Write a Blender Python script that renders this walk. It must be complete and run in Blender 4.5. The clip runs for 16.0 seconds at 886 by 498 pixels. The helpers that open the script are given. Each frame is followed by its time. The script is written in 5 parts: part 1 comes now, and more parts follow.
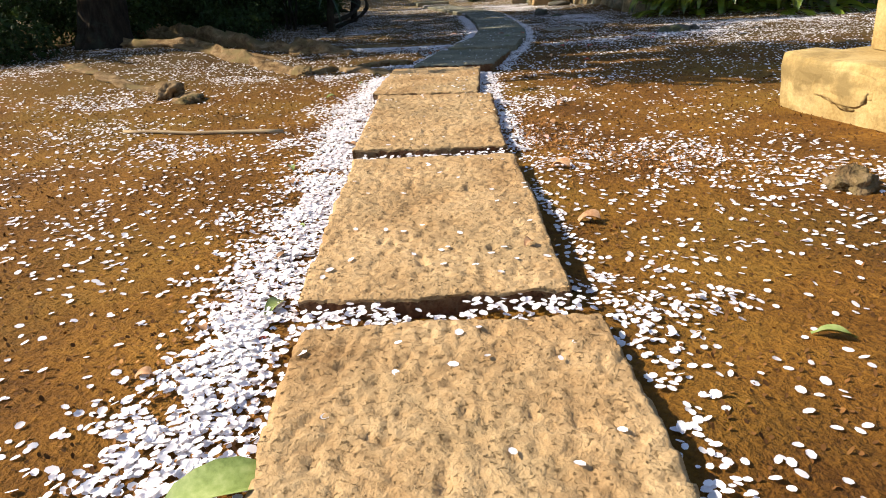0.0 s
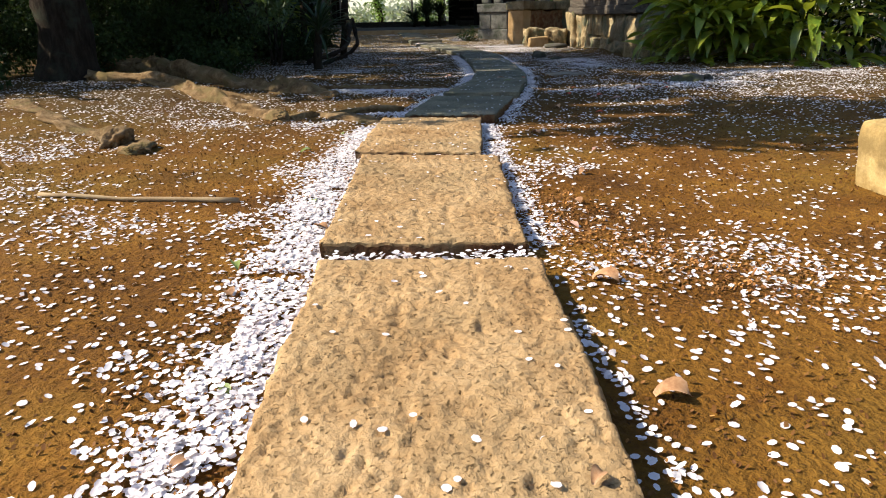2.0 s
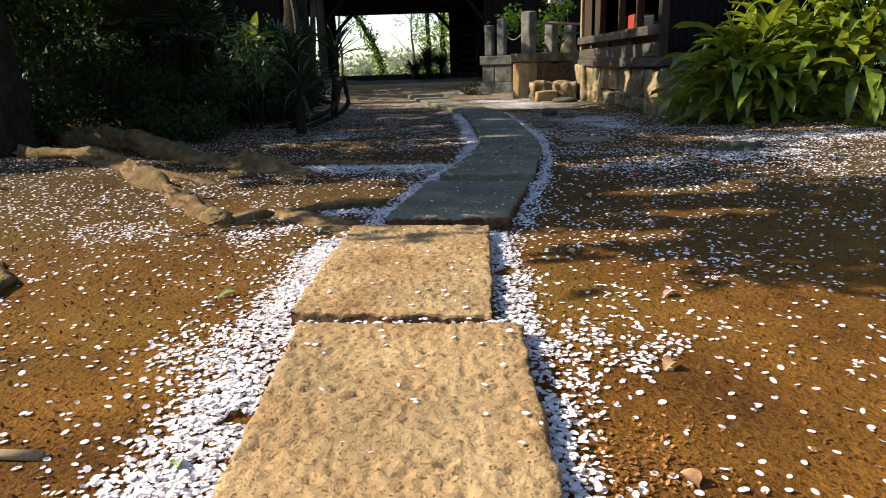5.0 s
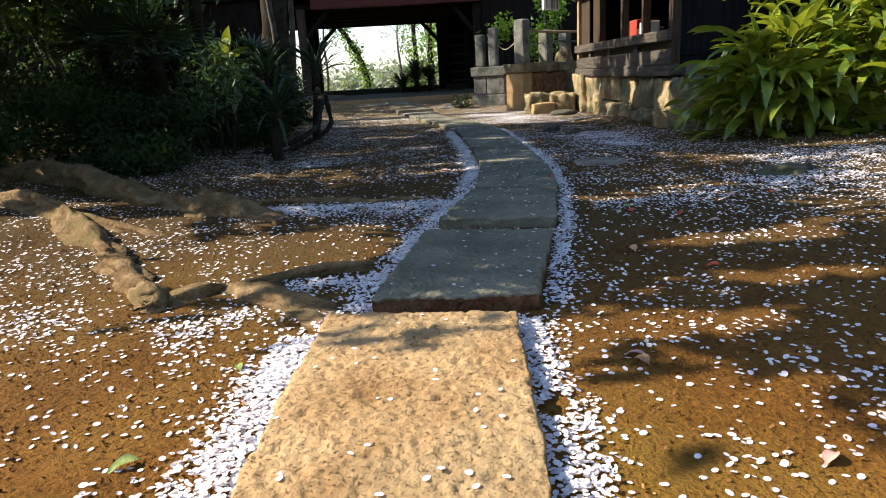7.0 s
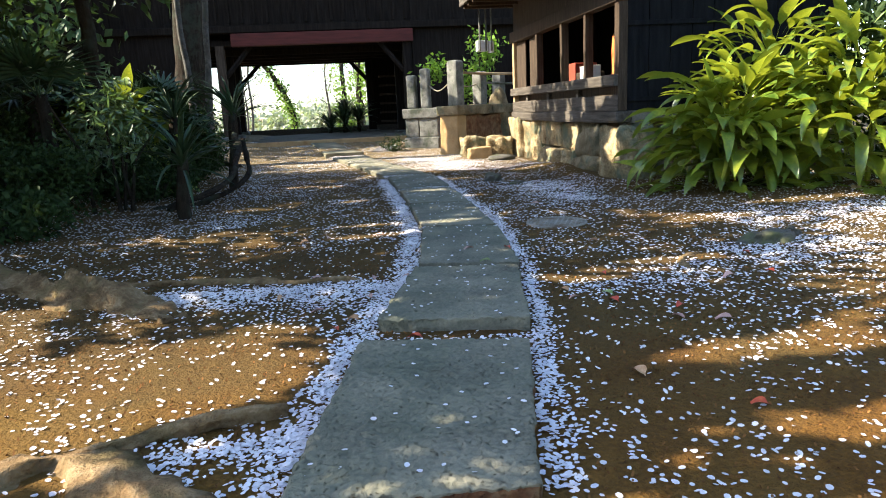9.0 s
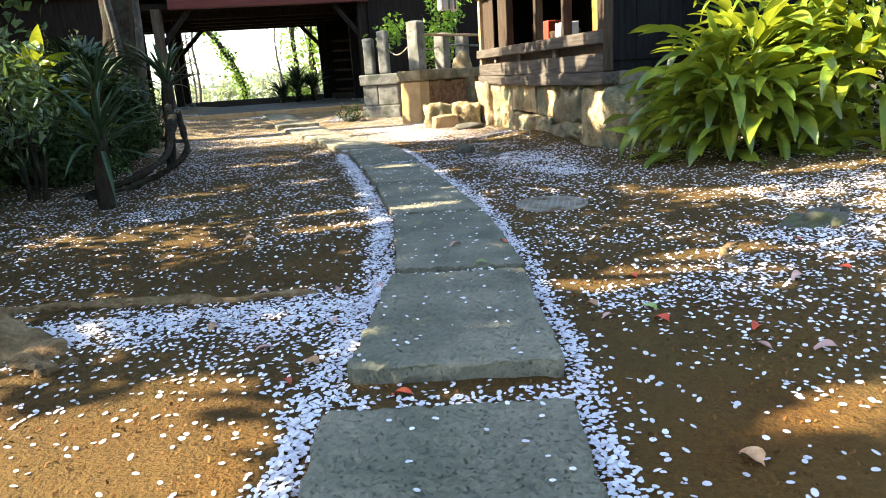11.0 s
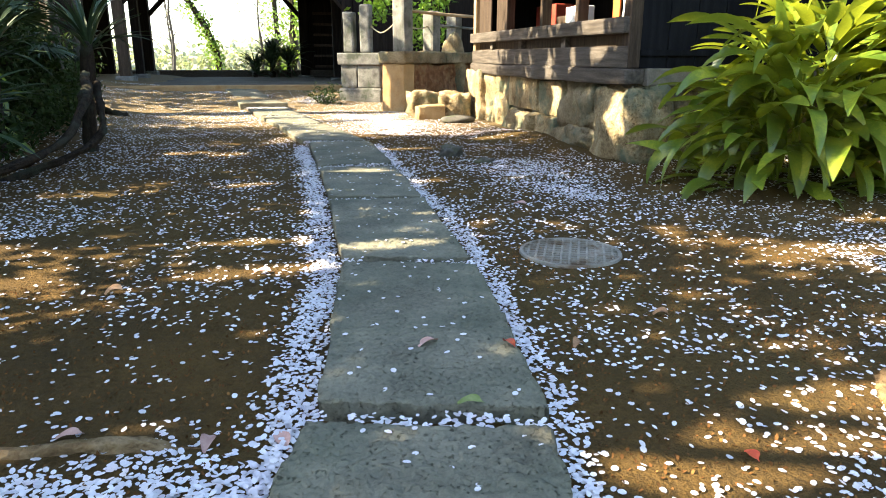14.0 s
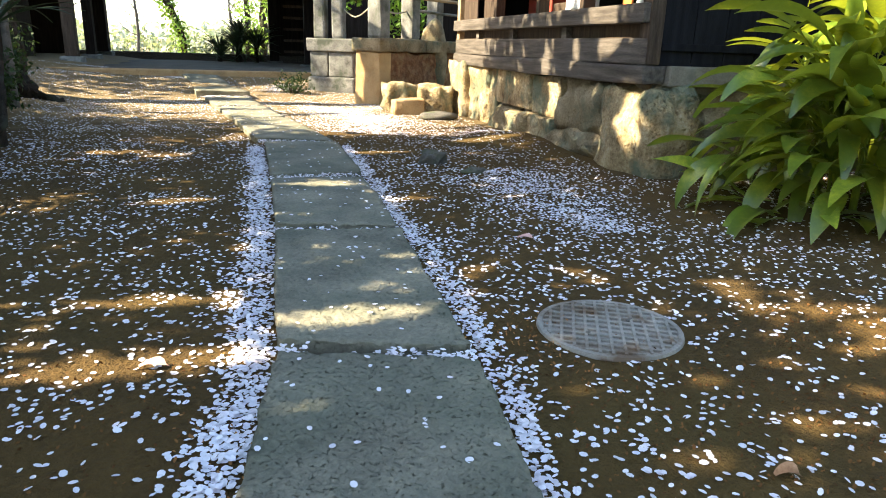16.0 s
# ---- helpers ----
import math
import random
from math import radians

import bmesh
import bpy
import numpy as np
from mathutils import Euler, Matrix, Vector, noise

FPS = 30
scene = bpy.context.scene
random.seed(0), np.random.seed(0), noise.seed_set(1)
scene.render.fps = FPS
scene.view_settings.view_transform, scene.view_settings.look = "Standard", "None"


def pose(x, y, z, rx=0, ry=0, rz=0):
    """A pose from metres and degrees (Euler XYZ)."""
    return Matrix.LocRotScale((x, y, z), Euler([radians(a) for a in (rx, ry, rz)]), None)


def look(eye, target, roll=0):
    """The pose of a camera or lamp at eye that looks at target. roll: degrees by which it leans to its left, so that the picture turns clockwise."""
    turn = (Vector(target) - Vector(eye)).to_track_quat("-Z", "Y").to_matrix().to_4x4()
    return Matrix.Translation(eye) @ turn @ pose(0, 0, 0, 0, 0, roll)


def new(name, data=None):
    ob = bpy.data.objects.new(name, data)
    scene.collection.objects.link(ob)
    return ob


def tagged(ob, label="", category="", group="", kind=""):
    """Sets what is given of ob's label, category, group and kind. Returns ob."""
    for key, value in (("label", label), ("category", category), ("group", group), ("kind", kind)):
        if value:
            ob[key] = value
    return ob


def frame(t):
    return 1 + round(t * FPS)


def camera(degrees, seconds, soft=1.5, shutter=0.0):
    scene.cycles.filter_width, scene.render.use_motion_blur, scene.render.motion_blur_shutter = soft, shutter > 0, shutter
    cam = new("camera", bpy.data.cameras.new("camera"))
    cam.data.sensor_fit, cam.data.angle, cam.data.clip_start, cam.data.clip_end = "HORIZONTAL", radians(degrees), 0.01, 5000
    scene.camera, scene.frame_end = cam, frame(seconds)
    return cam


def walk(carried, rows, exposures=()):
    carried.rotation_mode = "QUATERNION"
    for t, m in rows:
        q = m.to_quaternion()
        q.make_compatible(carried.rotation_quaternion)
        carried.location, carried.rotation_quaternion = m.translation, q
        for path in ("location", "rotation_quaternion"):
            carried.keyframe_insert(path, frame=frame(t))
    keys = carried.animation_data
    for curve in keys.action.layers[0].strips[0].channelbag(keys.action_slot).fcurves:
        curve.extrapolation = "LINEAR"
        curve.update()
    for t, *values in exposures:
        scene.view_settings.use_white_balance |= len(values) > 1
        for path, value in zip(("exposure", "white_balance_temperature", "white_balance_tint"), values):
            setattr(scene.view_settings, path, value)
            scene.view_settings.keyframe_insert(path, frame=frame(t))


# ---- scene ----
cam = camera(67.6, 16.0, soft=1.0)
METRES, EYE, TILT, LEAN, TURN = 9.6, 0.90, 0.0, 0.0, 0.0
ROWS = [
    (0.0, 0.0, 0.0, 0.0, -1.18, -22.27, 2.89),
    (0.5, -0.0008, 0.0272, 0.002, 0.63, -19.01, 3.59),
    (1.0, -0.0015, 0.0511, 0.0003, 0.59, -17.77, 2.21),
    (1.5, -0.003, 0.0793, -0.0027, -0.72, -17.94, 1.65),
    (2.0, -0.0028, 0.1037, 0.0011, -1.79, -19.42, 1.18),
    (2.5, 0.001, 0.1337, 0.0027, -4.26, -17.47, 0.67),
    (3.0, 0.006, 0.1627, 0.0034, -2.66, -16.27, 1.56),
    (3.5, 0.009, 0.1897, 0.0067, -1.24, -15.04, 1.39),
    (6.0, 0.0112, 0.3568, 0.0198, -1.49, -15.83, 2.39),
    (6.5, 0.0106, 0.3858, 0.0221, -0.99, -14.55, 2.99),
    (7.0, 0.007, 0.4178, 0.0217, -2.64, -14.76, 3.19),
    (7.5, 0.0022, 0.4521, 0.0256, -7.14, -14.73, 4.37),
    (8.0, 0.0015, 0.4797, 0.029, -8.57, -13.19, 3.98),
    (8.5, 0.007, 0.5142, 0.0327, -9.27, -12.17, 3.22),
    (9.0, 0.0087, 0.5418, 0.0346, -8.67, -11.98, 2.74),
    (11.5, 0.0176, 0.6915, 0.0296, -12.89, -15.23, 3.7),
    (12.0, 0.0253, 0.7206, 0.0299, -12.26, -14.85, 2.52),
    (12.5, 0.033, 0.7585, 0.0289, -14.37, -14.49, 1.57),
    (13.0, 0.0387, 0.7876, 0.0293, -15.35, -15.25, 1.53),
    (13.5, 0.0476, 0.8199, 0.0268, -14.76, -15.43, 0.55),
    (14.0, 0.0575, 0.85, 0.0294, -13.29, -16.19, -0.19),
    (14.5, 0.0635, 0.8859, 0.0288, -12.93, -16.64, -1.2),
    (15.0, 0.0689, 0.921, 0.0282, -14.55, -16.2, -0.73),
    (15.5, 0.0733, 0.9527, 0.0302, -16.61, -15.18, -0.62),
    (16.0, 0.0838, 0.987, 0.028, -15.19, -16.99, -1.85),
]
EXPOSURES = [(0.0, 0.95, 6500, 10), (3.5, 0.82, 6500, 10), (6.0, 0.92, 6450, 10), (7.0, 1.15, 6350, 10), (9.0, 2.1, 6350, 8), (11.5, 2.68, 6950, 8), (16.0, 2.65, 7050, 8)]
SUN_STRENGTH, SKY_STRENGTH = 5.0, 0.14
walk(cam, [(t, pose(0, 0, EYE, TILT, LEAN, TURN) @ pose(METRES * x, METRES * y, METRES * z, 90 + pitch, roll, yaw)) for t, x, y, z, yaw, pitch, roll in ROWS],
     exposures=EXPOSURES)

# ---- world and sun ----
SUN_EL, SUN_AZ = radians(38), radians(5)      # the sun stands to the west of the path, a little ahead
to_sun = Vector((-math.cos(SUN_EL) * math.cos(SUN_AZ), math.cos(SUN_EL) * math.sin(SUN_AZ), math.sin(SUN_EL)))
world = bpy.data.worlds.new("sky")
scene.world = world
world.use_nodes = True
wn = world.node_tree
sky = wn.nodes.new("ShaderNodeTexSky")
sky.sky_type = "NISHITA"
sky.sun_disc = False
sky.sun_elevation = SUN_EL
sky.sun_rotation = math.atan2(to_sun.x, to_sun.y)
sky.air_density, sky.dust_density, sky.ozone_density = 1.0, 0.7, 2.0
wn.links.new(sky.outputs[0], wn.nodes["Background"].inputs[0])
wn.nodes["Background"].inputs[1].default_value = SKY_STRENGTH
sun = new("sun", bpy.data.lights.new("sun", "SUN"))
sun.data.energy, sun.data.angle, sun.data.color = SUN_STRENGTH, radians(0.55), (1.0, 0.91, 0.74)
sun.matrix_world = look((0, 0, 20), Vector((0, 0, 20)) - to_sun)


# ---- materials ----
def material(name, colours, scale=3.0, fine=60.0, rough=0.85, bump=0.3, dist=0.01, metal=0.0, random_by="", spread=0.0, stretch=(1, 1, 1),
             patch=None, patch_scale=0.8, patch_at=(0.5, 0.62), trans=None, spec=0.3, pits=0.0, pit_scale=40.0, along_y=None, sand=None):
    """Colours blend by a broad noise; a fine noise adds grain and relief; patch is a stain colour with its own shapes."""
    m = bpy.data.materials.new(name)
    m.use_nodes = True
    nt = m.node_tree
    n, link = nt.nodes, nt.links.new
    bsdf = n["Principled BSDF"]
    geo = n.new("ShaderNodeNewGeometry")
    mapping = n.new("ShaderNodeMapping")
    mapping.inputs["Scale"].default_value = stretch
    link(geo.outputs["Position"], mapping.inputs["Vector"])
    broad = n.new("ShaderNodeTexNoise")
    broad.inputs["Scale"].default_value, broad.inputs["Detail"].default_value = scale, 6
    small = n.new("ShaderNodeTexNoise")
    small.inputs["Scale"].default_value, small.inputs["Detail"].default_value = fine, 5
    small.inputs["Roughness"].default_value = 0.65
    for tex in (broad, small):
        link(mapping.outputs[0], tex.inputs["Vector"])
    ramp = n.new("ShaderNodeValToRGB")
    els = ramp.color_ramp.elements
    while len(els) < len(colours):
        els.new(0.5)
    for i, c in enumerate(colours):
        els[i].position = 0.3 + 0.4 * i / max(1, len(colours) - 1)
        els[i].color = (*c, 1)
    mixv = n.new("ShaderNodeMath")
    mixv.operation = "MULTIPLY_ADD"
    link(small.outputs[0], mixv.inputs[0])
    mixv.inputs[1].default_value = 0.5
    half = n.new("ShaderNodeMath")
    half.operation = "MULTIPLY_ADD"
    half.inputs[1].default_value, half.inputs[2].default_value = 0.7, -0.1
    link(broad.outputs[0], half.inputs[0])
    link(half.outputs[0], mixv.inputs[2])
    link(mixv.outputs[0], ramp.inputs[0])
    colour = ramp.outputs[0]
    if patch:
        pn = n.new("ShaderNodeTexNoise")
        pn.inputs["Scale"].default_value, pn.inputs["Detail"].default_value = patch_scale, 7
        pn.inputs["Roughness"].default_value = 0.62
        link(geo.outputs["Position"], pn.inputs["Vector"])
        pr = n.new("ShaderNodeMapRange")
        pr.inputs["From Min"].default_value, pr.inputs["From Max"].default_value = patch_at
        link(pn.outputs[0], pr.inputs["Value"])
        mx = n.new("ShaderNodeMix")
        mx.data_type = "RGBA"
        link(pr.outputs[0], mx.inputs["Factor"])
        link(colour, mx.inputs["A"])
        mx.inputs["B"].default_value = (*patch, 1)
        colour = mx.outputs["Result"]
    # mixes towards a darker tone along y, from where the trees' shade begins
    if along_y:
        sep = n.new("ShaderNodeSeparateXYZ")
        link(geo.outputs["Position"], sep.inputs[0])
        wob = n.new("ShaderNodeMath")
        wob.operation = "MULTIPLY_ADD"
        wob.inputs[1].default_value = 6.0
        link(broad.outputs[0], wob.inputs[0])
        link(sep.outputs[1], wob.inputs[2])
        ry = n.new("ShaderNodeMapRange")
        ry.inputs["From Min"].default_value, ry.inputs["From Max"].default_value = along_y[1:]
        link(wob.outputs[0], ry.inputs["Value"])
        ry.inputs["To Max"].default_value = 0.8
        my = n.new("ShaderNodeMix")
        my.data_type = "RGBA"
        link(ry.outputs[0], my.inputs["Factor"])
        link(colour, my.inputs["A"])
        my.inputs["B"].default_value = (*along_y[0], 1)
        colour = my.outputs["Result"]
        if sand:
            far = n.new("ShaderNodeMapRange")
            far.inputs["From Min"].default_value, far.inputs["From Max"].default_value = 21.5, 24.5
            far.inputs["To Max"].default_value = 0.65
            link(wob.outputs[0], far.inputs["Value"])
            ms2 = n.new("ShaderNodeMix")
            ms2.data_type = "RGBA"
            link(far.outputs[0], ms2.inputs["Factor"])
            link(colour, ms2.inputs["A"])
            ms2.inputs["B"].default_value = (*sand, 1)
            colour = ms2.outputs["Result"]
    if random_by:
        hsv = n.new("ShaderNodeHueSaturation")
        if random_by == "object":
            src = n.new("ShaderNodeObjectInfo").outputs["Random"]
        else:
            src = geo.outputs["Random Per Island"]
        rv = n.new("ShaderNodeMapRange")
        rv.inputs["To Min"].default_value, rv.inputs["To Max"].default_value = 1 - spread, 1 + spread
        link(src, rv.inputs["Value"])
        link(rv.outputs[0], hsv.inputs["Value"])
        link(colour, hsv.inputs["Color"])
        colour = hsv.outputs[0]
    link(colour, bsdf.inputs["Base Color"])
    bsdf.inputs["Roughness"].default_value = rough
    bsdf.inputs["Metallic"].default_value = metal
    bsdf.inputs["Specular IOR Level"].default_value = spec
    height = mixv.outputs[0]
    if pits:
        vor = n.new("ShaderNodeTexVoronoi")
        vor.inputs["Scale"].default_value = pit_scale
        link(small.outputs["Color"], vor.inputs["Vector"])
        pn2 = n.new("ShaderNodeTexNoise")
        pn2.inputs["Scale"].default_value, pn2.inputs["Detail"].default_value = pit_scale, 8
        pn2.inputs["Roughness"].default_value = 0.7
        link(mapping.outputs[0], pn2.inputs["Vector"])
        pm = n.new("ShaderNodeMapRange")
        pm.inputs["From Min"].default_value, pm.inputs["From Max"].default_value = 0.30, 0.42
        pm.inputs["To Min"].default_value, pm.inputs["To Max"].default_value = -pits, 0
        link(pn2.outputs[0], pm.inputs["Value"])
        ad = n.new("ShaderNodeMath")
        link(height, ad.inputs[0])
        link(pm.outputs[0], ad.inputs[1])
        height = ad.outputs[0]
        n.remove(vor)
        # multiplies the colour down to half in the pits
        pit_tone = n.new("ShaderNodeMapRange")
        pit_tone.inputs["From Min"].default_value, pit_tone.inputs["From Max"].default_value = 0.29, 0.40
        pit_tone.inputs["To Min"].default_value = 0.5
        link(pn2.outputs[0], pit_tone.inputs["Value"])
        dm = n.new("ShaderNodeMix")
        dm.data_type, dm.blend_type = "RGBA", "MULTIPLY"
        dm.inputs["Factor"].default_value = 1.0
        link(colour, dm.inputs["A"])
        link(pit_tone.outputs[0], dm.inputs["B"])
        link(dm.outputs["Result"], bsdf.inputs["Base Color"])
    if bump:
        b = n.new("ShaderNodeBump")
        b.inputs["Strength"].default_value, b.inputs["Distance"].default_value = bump, dist
        link(height, b.inputs["Height"])
        link(b.outputs[0], bsdf.inputs["Normal"])
    if trans:
        tr = n.new("ShaderNodeBsdfTranslucent")
        tr.inputs["Color"].default_value = (*trans[0], 1)
        ms = n.new("ShaderNodeMixShader")
        ms.inputs[0].default_value = trans[1]
        out = n["Material Output"]
        link(bsdf.outputs[0], ms.inputs[1])
        link(tr.outputs[0], ms.inputs[2])
        link(ms.outputs[0], out.inputs[0])
    return m


# along_y: olive earth, with the trees' shade put into its darkness
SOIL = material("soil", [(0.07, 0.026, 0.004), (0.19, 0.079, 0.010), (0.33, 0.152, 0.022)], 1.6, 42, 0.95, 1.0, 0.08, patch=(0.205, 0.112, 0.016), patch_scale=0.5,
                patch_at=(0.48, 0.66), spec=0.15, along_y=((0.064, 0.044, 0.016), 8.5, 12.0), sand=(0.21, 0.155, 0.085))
TUFF = material("tuff", [(0.235, 0.13, 0.052), (0.375, 0.233, 0.108), (0.49, 0.33, 0.17)], 3.2, 45, 0.92, 1.0, 0.024, patch=(0.32, 0.235, 0.125), patch_scale=1.4,
                patch_at=(0.48, 0.8), spec=0.15, pits=1.0, pit_scale=64)
GREYTUFF = material("grey_tuff", [(0.10, 0.09, 0.062), (0.19, 0.172, 0.122), (0.29, 0.255, 0.172)], 2.2, 45, 0.92, 1.0, 0.022, patch=(0.10, 0.105, 0.07), patch_scale=1.7,
                    patch_at=(0.45, 0.72), spec=0.2, pits=0.8, pit_scale=64)
# soil-stained stone, with the shade of sunless faces also in its colour
TUFFSIDE = material("stained_shaded_tuff", [(0.075, 0.032, 0.016), (0.16, 0.075, 0.036), (0.27, 0.165, 0.085)], 7, 45, 0.95, 1.0, 0.03, patch=(0.20, 0.13, 0.07), patch_scale=5,
                    spec=0.1, pits=0.8, pit_scale=40)
STONE = material("weathered_stone", [(0.07, 0.048, 0.024), (0.20, 0.15, 0.085), (0.33, 0.265, 0.165)], 3, 40, 0.95, 1.0, 0.05, patch=(0.10, 0.11, 0.075), patch_scale=2.2,
                 patch_at=(0.5, 0.66), spec=0.15, pits=0.5, pit_scale=18)
PALESTONE = material("pale_footing_stone", [(0.09, 0.055, 0.025), (0.32, 0.23, 0.12), (0.52, 0.42, 0.26)], 3.5, 30, 0.95, 1.0, 0.06, patch=(0.13, 0.14, 0.09), patch_scale=2.2,
                     patch_at=(0.48, 0.62), spec=0.15, pits=1.4, pit_scale=22)
GRANITE = material("granite", [(0.06, 0.057, 0.048), (0.15, 0.143, 0.125), (0.27, 0.26, 0.225)], 6, 60, 0.9, 0.6, 0.008, patch=(0.07, 0.075, 0.055), patch_scale=3, spec=0.2)
MORTAR = material("yellow_mortar", [(0.26, 0.165, 0.055), (0.40, 0.275, 0.11), (0.50, 0.37, 0.17)], 3, 50, 0.95, 0.8, 0.012, patch=(0.22, 0.15, 0.06), patch_scale=2.5, spec=0.12)
ROCK = material("dark_rock", [(0.04, 0.035, 0.028), (0.09, 0.08, 0.065), (0.15, 0.13, 0.10)], 5, 50, 0.9, 0.8, 0.02, patch=(0.07, 0.075, 0.03), patch_scale=3)
WOOD = material("weathered_wood", [(0.036, 0.028, 0.021), (0.075, 0.061, 0.048), (0.135, 0.113, 0.09)], 4, 40, 0.85, 0.6, 0.008, stretch=(6, 0.5, 6), spec=0.2)
POSTWOOD = material("upright_wood", [(0.024, 0.015, 0.01), (0.05, 0.033, 0.021), (0.085, 0.058, 0.038)], 4, 40, 0.85, 0.6, 0.008, stretch=(6, 6, 0.5), spec=0.2)
DARKWOOD = material("dark_wood", [(0.008, 0.006, 0.005), (0.016, 0.012, 0.0095), (0.028, 0.021, 0.017)], 3, 40, 0.95, 0.5, 0.006, stretch=(5, 5, 0.5), spec=0.05)
REDWOOD = material("red_painted_wood", [(0.05, 0.011, 0.008), (0.085, 0.017, 0.012), (0.115, 0.024, 0.016)], 3, 40, 0.7, 0.4, 0.004, stretch=(0.6, 5, 5), spec=0.25)
BLACKWALL = material("black_boards", [(0.006, 0.006, 0.007), (0.011, 0.011, 0.012), (0.018, 0.018, 0.019)], 3, 40, 0.95, 0.4, 0.004, stretch=(5, 5, 0.5), spec=0.05)
PLASTER = material("grey_mortar", [(0.12, 0.10, 0.075), (0.19, 0.165, 0.125), (0.26, 0.235, 0.185)], 3, 60, 0.95, 0.5, 0.006, patch=(0.13, 0.12, 0.09), patch_scale=3, spec=0.15)
PACKED = material("packed_earth", [(0.045, 0.039, 0.03), (0.08, 0.069, 0.052), (0.12, 0.104, 0.08)], 2, 50, 0.95, 0.6, 0.01, patch=(0.09, 0.07, 0.045), patch_scale=1.2, spec=0.1)
ROOFTILE = material("roof_tile", [(0.04, 0.042, 0.045), (0.07, 0.072, 0.077), (0.1, 0.1, 0.105)], 3, 40, 0.6, 0.3, 0.005)
BARK = material("bark", [(0.012, 0.009, 0.006), (0.028, 0.02, 0.014), (0.05, 0.038, 0.026)], 6, 45, 0.95, 1.0, 0.03, stretch=(3, 3, 0.7), patch=(0.04, 0.042, 0.028), patch_scale=3,
                spec=0.08)
ROOTBARK = material("root_bark", [(0.08, 0.045, 0.02), (0.2, 0.125, 0.06), (0.34, 0.235, 0.13)], 7, 30, 0.95, 1.0, 0.06, patch=(0.16, 0.115, 0.05), patch_scale=3, spec=0.1)
PALEBARK = material("pale_bark", [(0.03, 0.026, 0.02), (0.07, 0.062, 0.05), (0.13, 0.115, 0.095)], 9, 45, 0.9, 0.8, 0.01, patch=(0.06, 0.055, 0.04), patch_scale=6)
STICK = material("dry_stick", [(0.2, 0.13, 0.07), (0.32, 0.22, 0.12), (0.42, 0.31, 0.18)], 5, 50, 0.9, 0.6, 0.006, spec=0.15)
CANOPY = material("canopy_leaf", [(0.03, 0.055, 0.015), (0.05, 0.085, 0.022), (0.075, 0.115, 0.03)], 1.5, 30, 0.5, 0.0, random_by="island", spread=0.35,
                  trans=((0.09, 0.15, 0.03), 0.2))
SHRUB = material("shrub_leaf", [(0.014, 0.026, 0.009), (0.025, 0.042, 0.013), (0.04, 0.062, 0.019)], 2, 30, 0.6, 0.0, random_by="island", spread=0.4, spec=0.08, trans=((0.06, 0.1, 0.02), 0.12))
GLOSSY = material("glossy_leaf", [(0.05, 0.085, 0.03), (0.085, 0.13, 0.045), (0.12, 0.17, 0.065)], 3, 30, 0.35, 0.0, random_by="island", spread=0.3, spec=0.6,
                  trans=((0.15, 0.24, 0.05), 0.2))
BRIGHT = material("young_leaf", [(0.10, 0.19, 0.02), (0.15, 0.26, 0.03), (0.2, 0.32, 0.045)], 3, 30, 0.5, 0.0, random_by="island", spread=0.3, trans=((0.3, 0.5, 0.05), 0.35))
ASPID = material("aspidistra_leaf", [(0.045, 0.09, 0.012), (0.11, 0.165, 0.018), (0.34, 0.33, 0.03)], 4.5, 30, 0.34, 0.25, 0.004, random_by="object", spread=0.4, spec=0.55,
                 trans=((0.40, 0.44, 0.03), 0.27))
ASPIDDRY = material("dry_aspidistra_leaf", [(0.22, 0.13, 0.05), (0.34, 0.22, 0.09), (0.42, 0.3, 0.14)], 4, 40, 0.7, 0.3, 0.005, random_by="object", spread=0.25)
YUCCA = material("yucca_leaf", [(0.018, 0.034, 0.014), (0.034, 0.058, 0.025), (0.055, 0.085, 0.04)], 3, 30, 0.5, 0.0, random_by="object", spread=0.3, spec=0.2)
# leaves beyond the gate: distant haze is put into this pale grey-green
HAZELEAF = material("hazed_far_leaf", [(0.2, 0.215, 0.15), (0.29, 0.3, 0.22), (0.37, 0.37, 0.28)], 0.6, 8, 0.8, 0.0, random_by="island", spread=0.3, trans=((0.35, 0.42, 0.16), 0.3))
IVY = material("ivy_leaf", [(0.07, 0.13, 0.02), (0.12, 0.20, 0.03), (0.17, 0.26, 0.045)], 1, 10, 0.5, 0.0, random_by="island", spread=0.35, trans=((0.25, 0.4, 0.05), 0.3))
PETAL = material("cherry_petal", [(0.74, 0.66, 0.67), (0.82, 0.77, 0.775), (0.86, 0.83, 0.83)], 2.5, 30, 0.7, 0.0, random_by="island", spread=0.12, spec=0.3,
                 trans=((0.85, 0.8, 0.8), 0.25))
DEBRIS = material("plant_debris", [(0.13, 0.05, 0.015), (0.26, 0.11, 0.03), (0.36, 0.19, 0.06)], 8, 60, 0.9, 0.0, random_by="island", spread=0.5)
CLOD = material("soil_clod", [(0.06, 0.026, 0.009), (0.13, 0.056, 0.017), (0.2, 0.095, 0.03)], 8, 60, 0.95, 0.4, 0.004, random_by="island", spread=0.4, spec=0.1)
BROWNLEAF = material("dead_leaf", [(0.22, 0.10, 0.04), (0.36, 0.19, 0.09), (0.48, 0.29, 0.16)], 20, 90, 0.7, 0.5, 0.003, random_by="object", spread=0.3)
REDLEAF = material("red_leaf", [(0.34, 0.03, 0.015), (0.46, 0.06, 0.02), (0.55, 0.12, 0.03)], 20, 90, 0.5, 0.4, 0.002, random_by="object", spread=0.25)
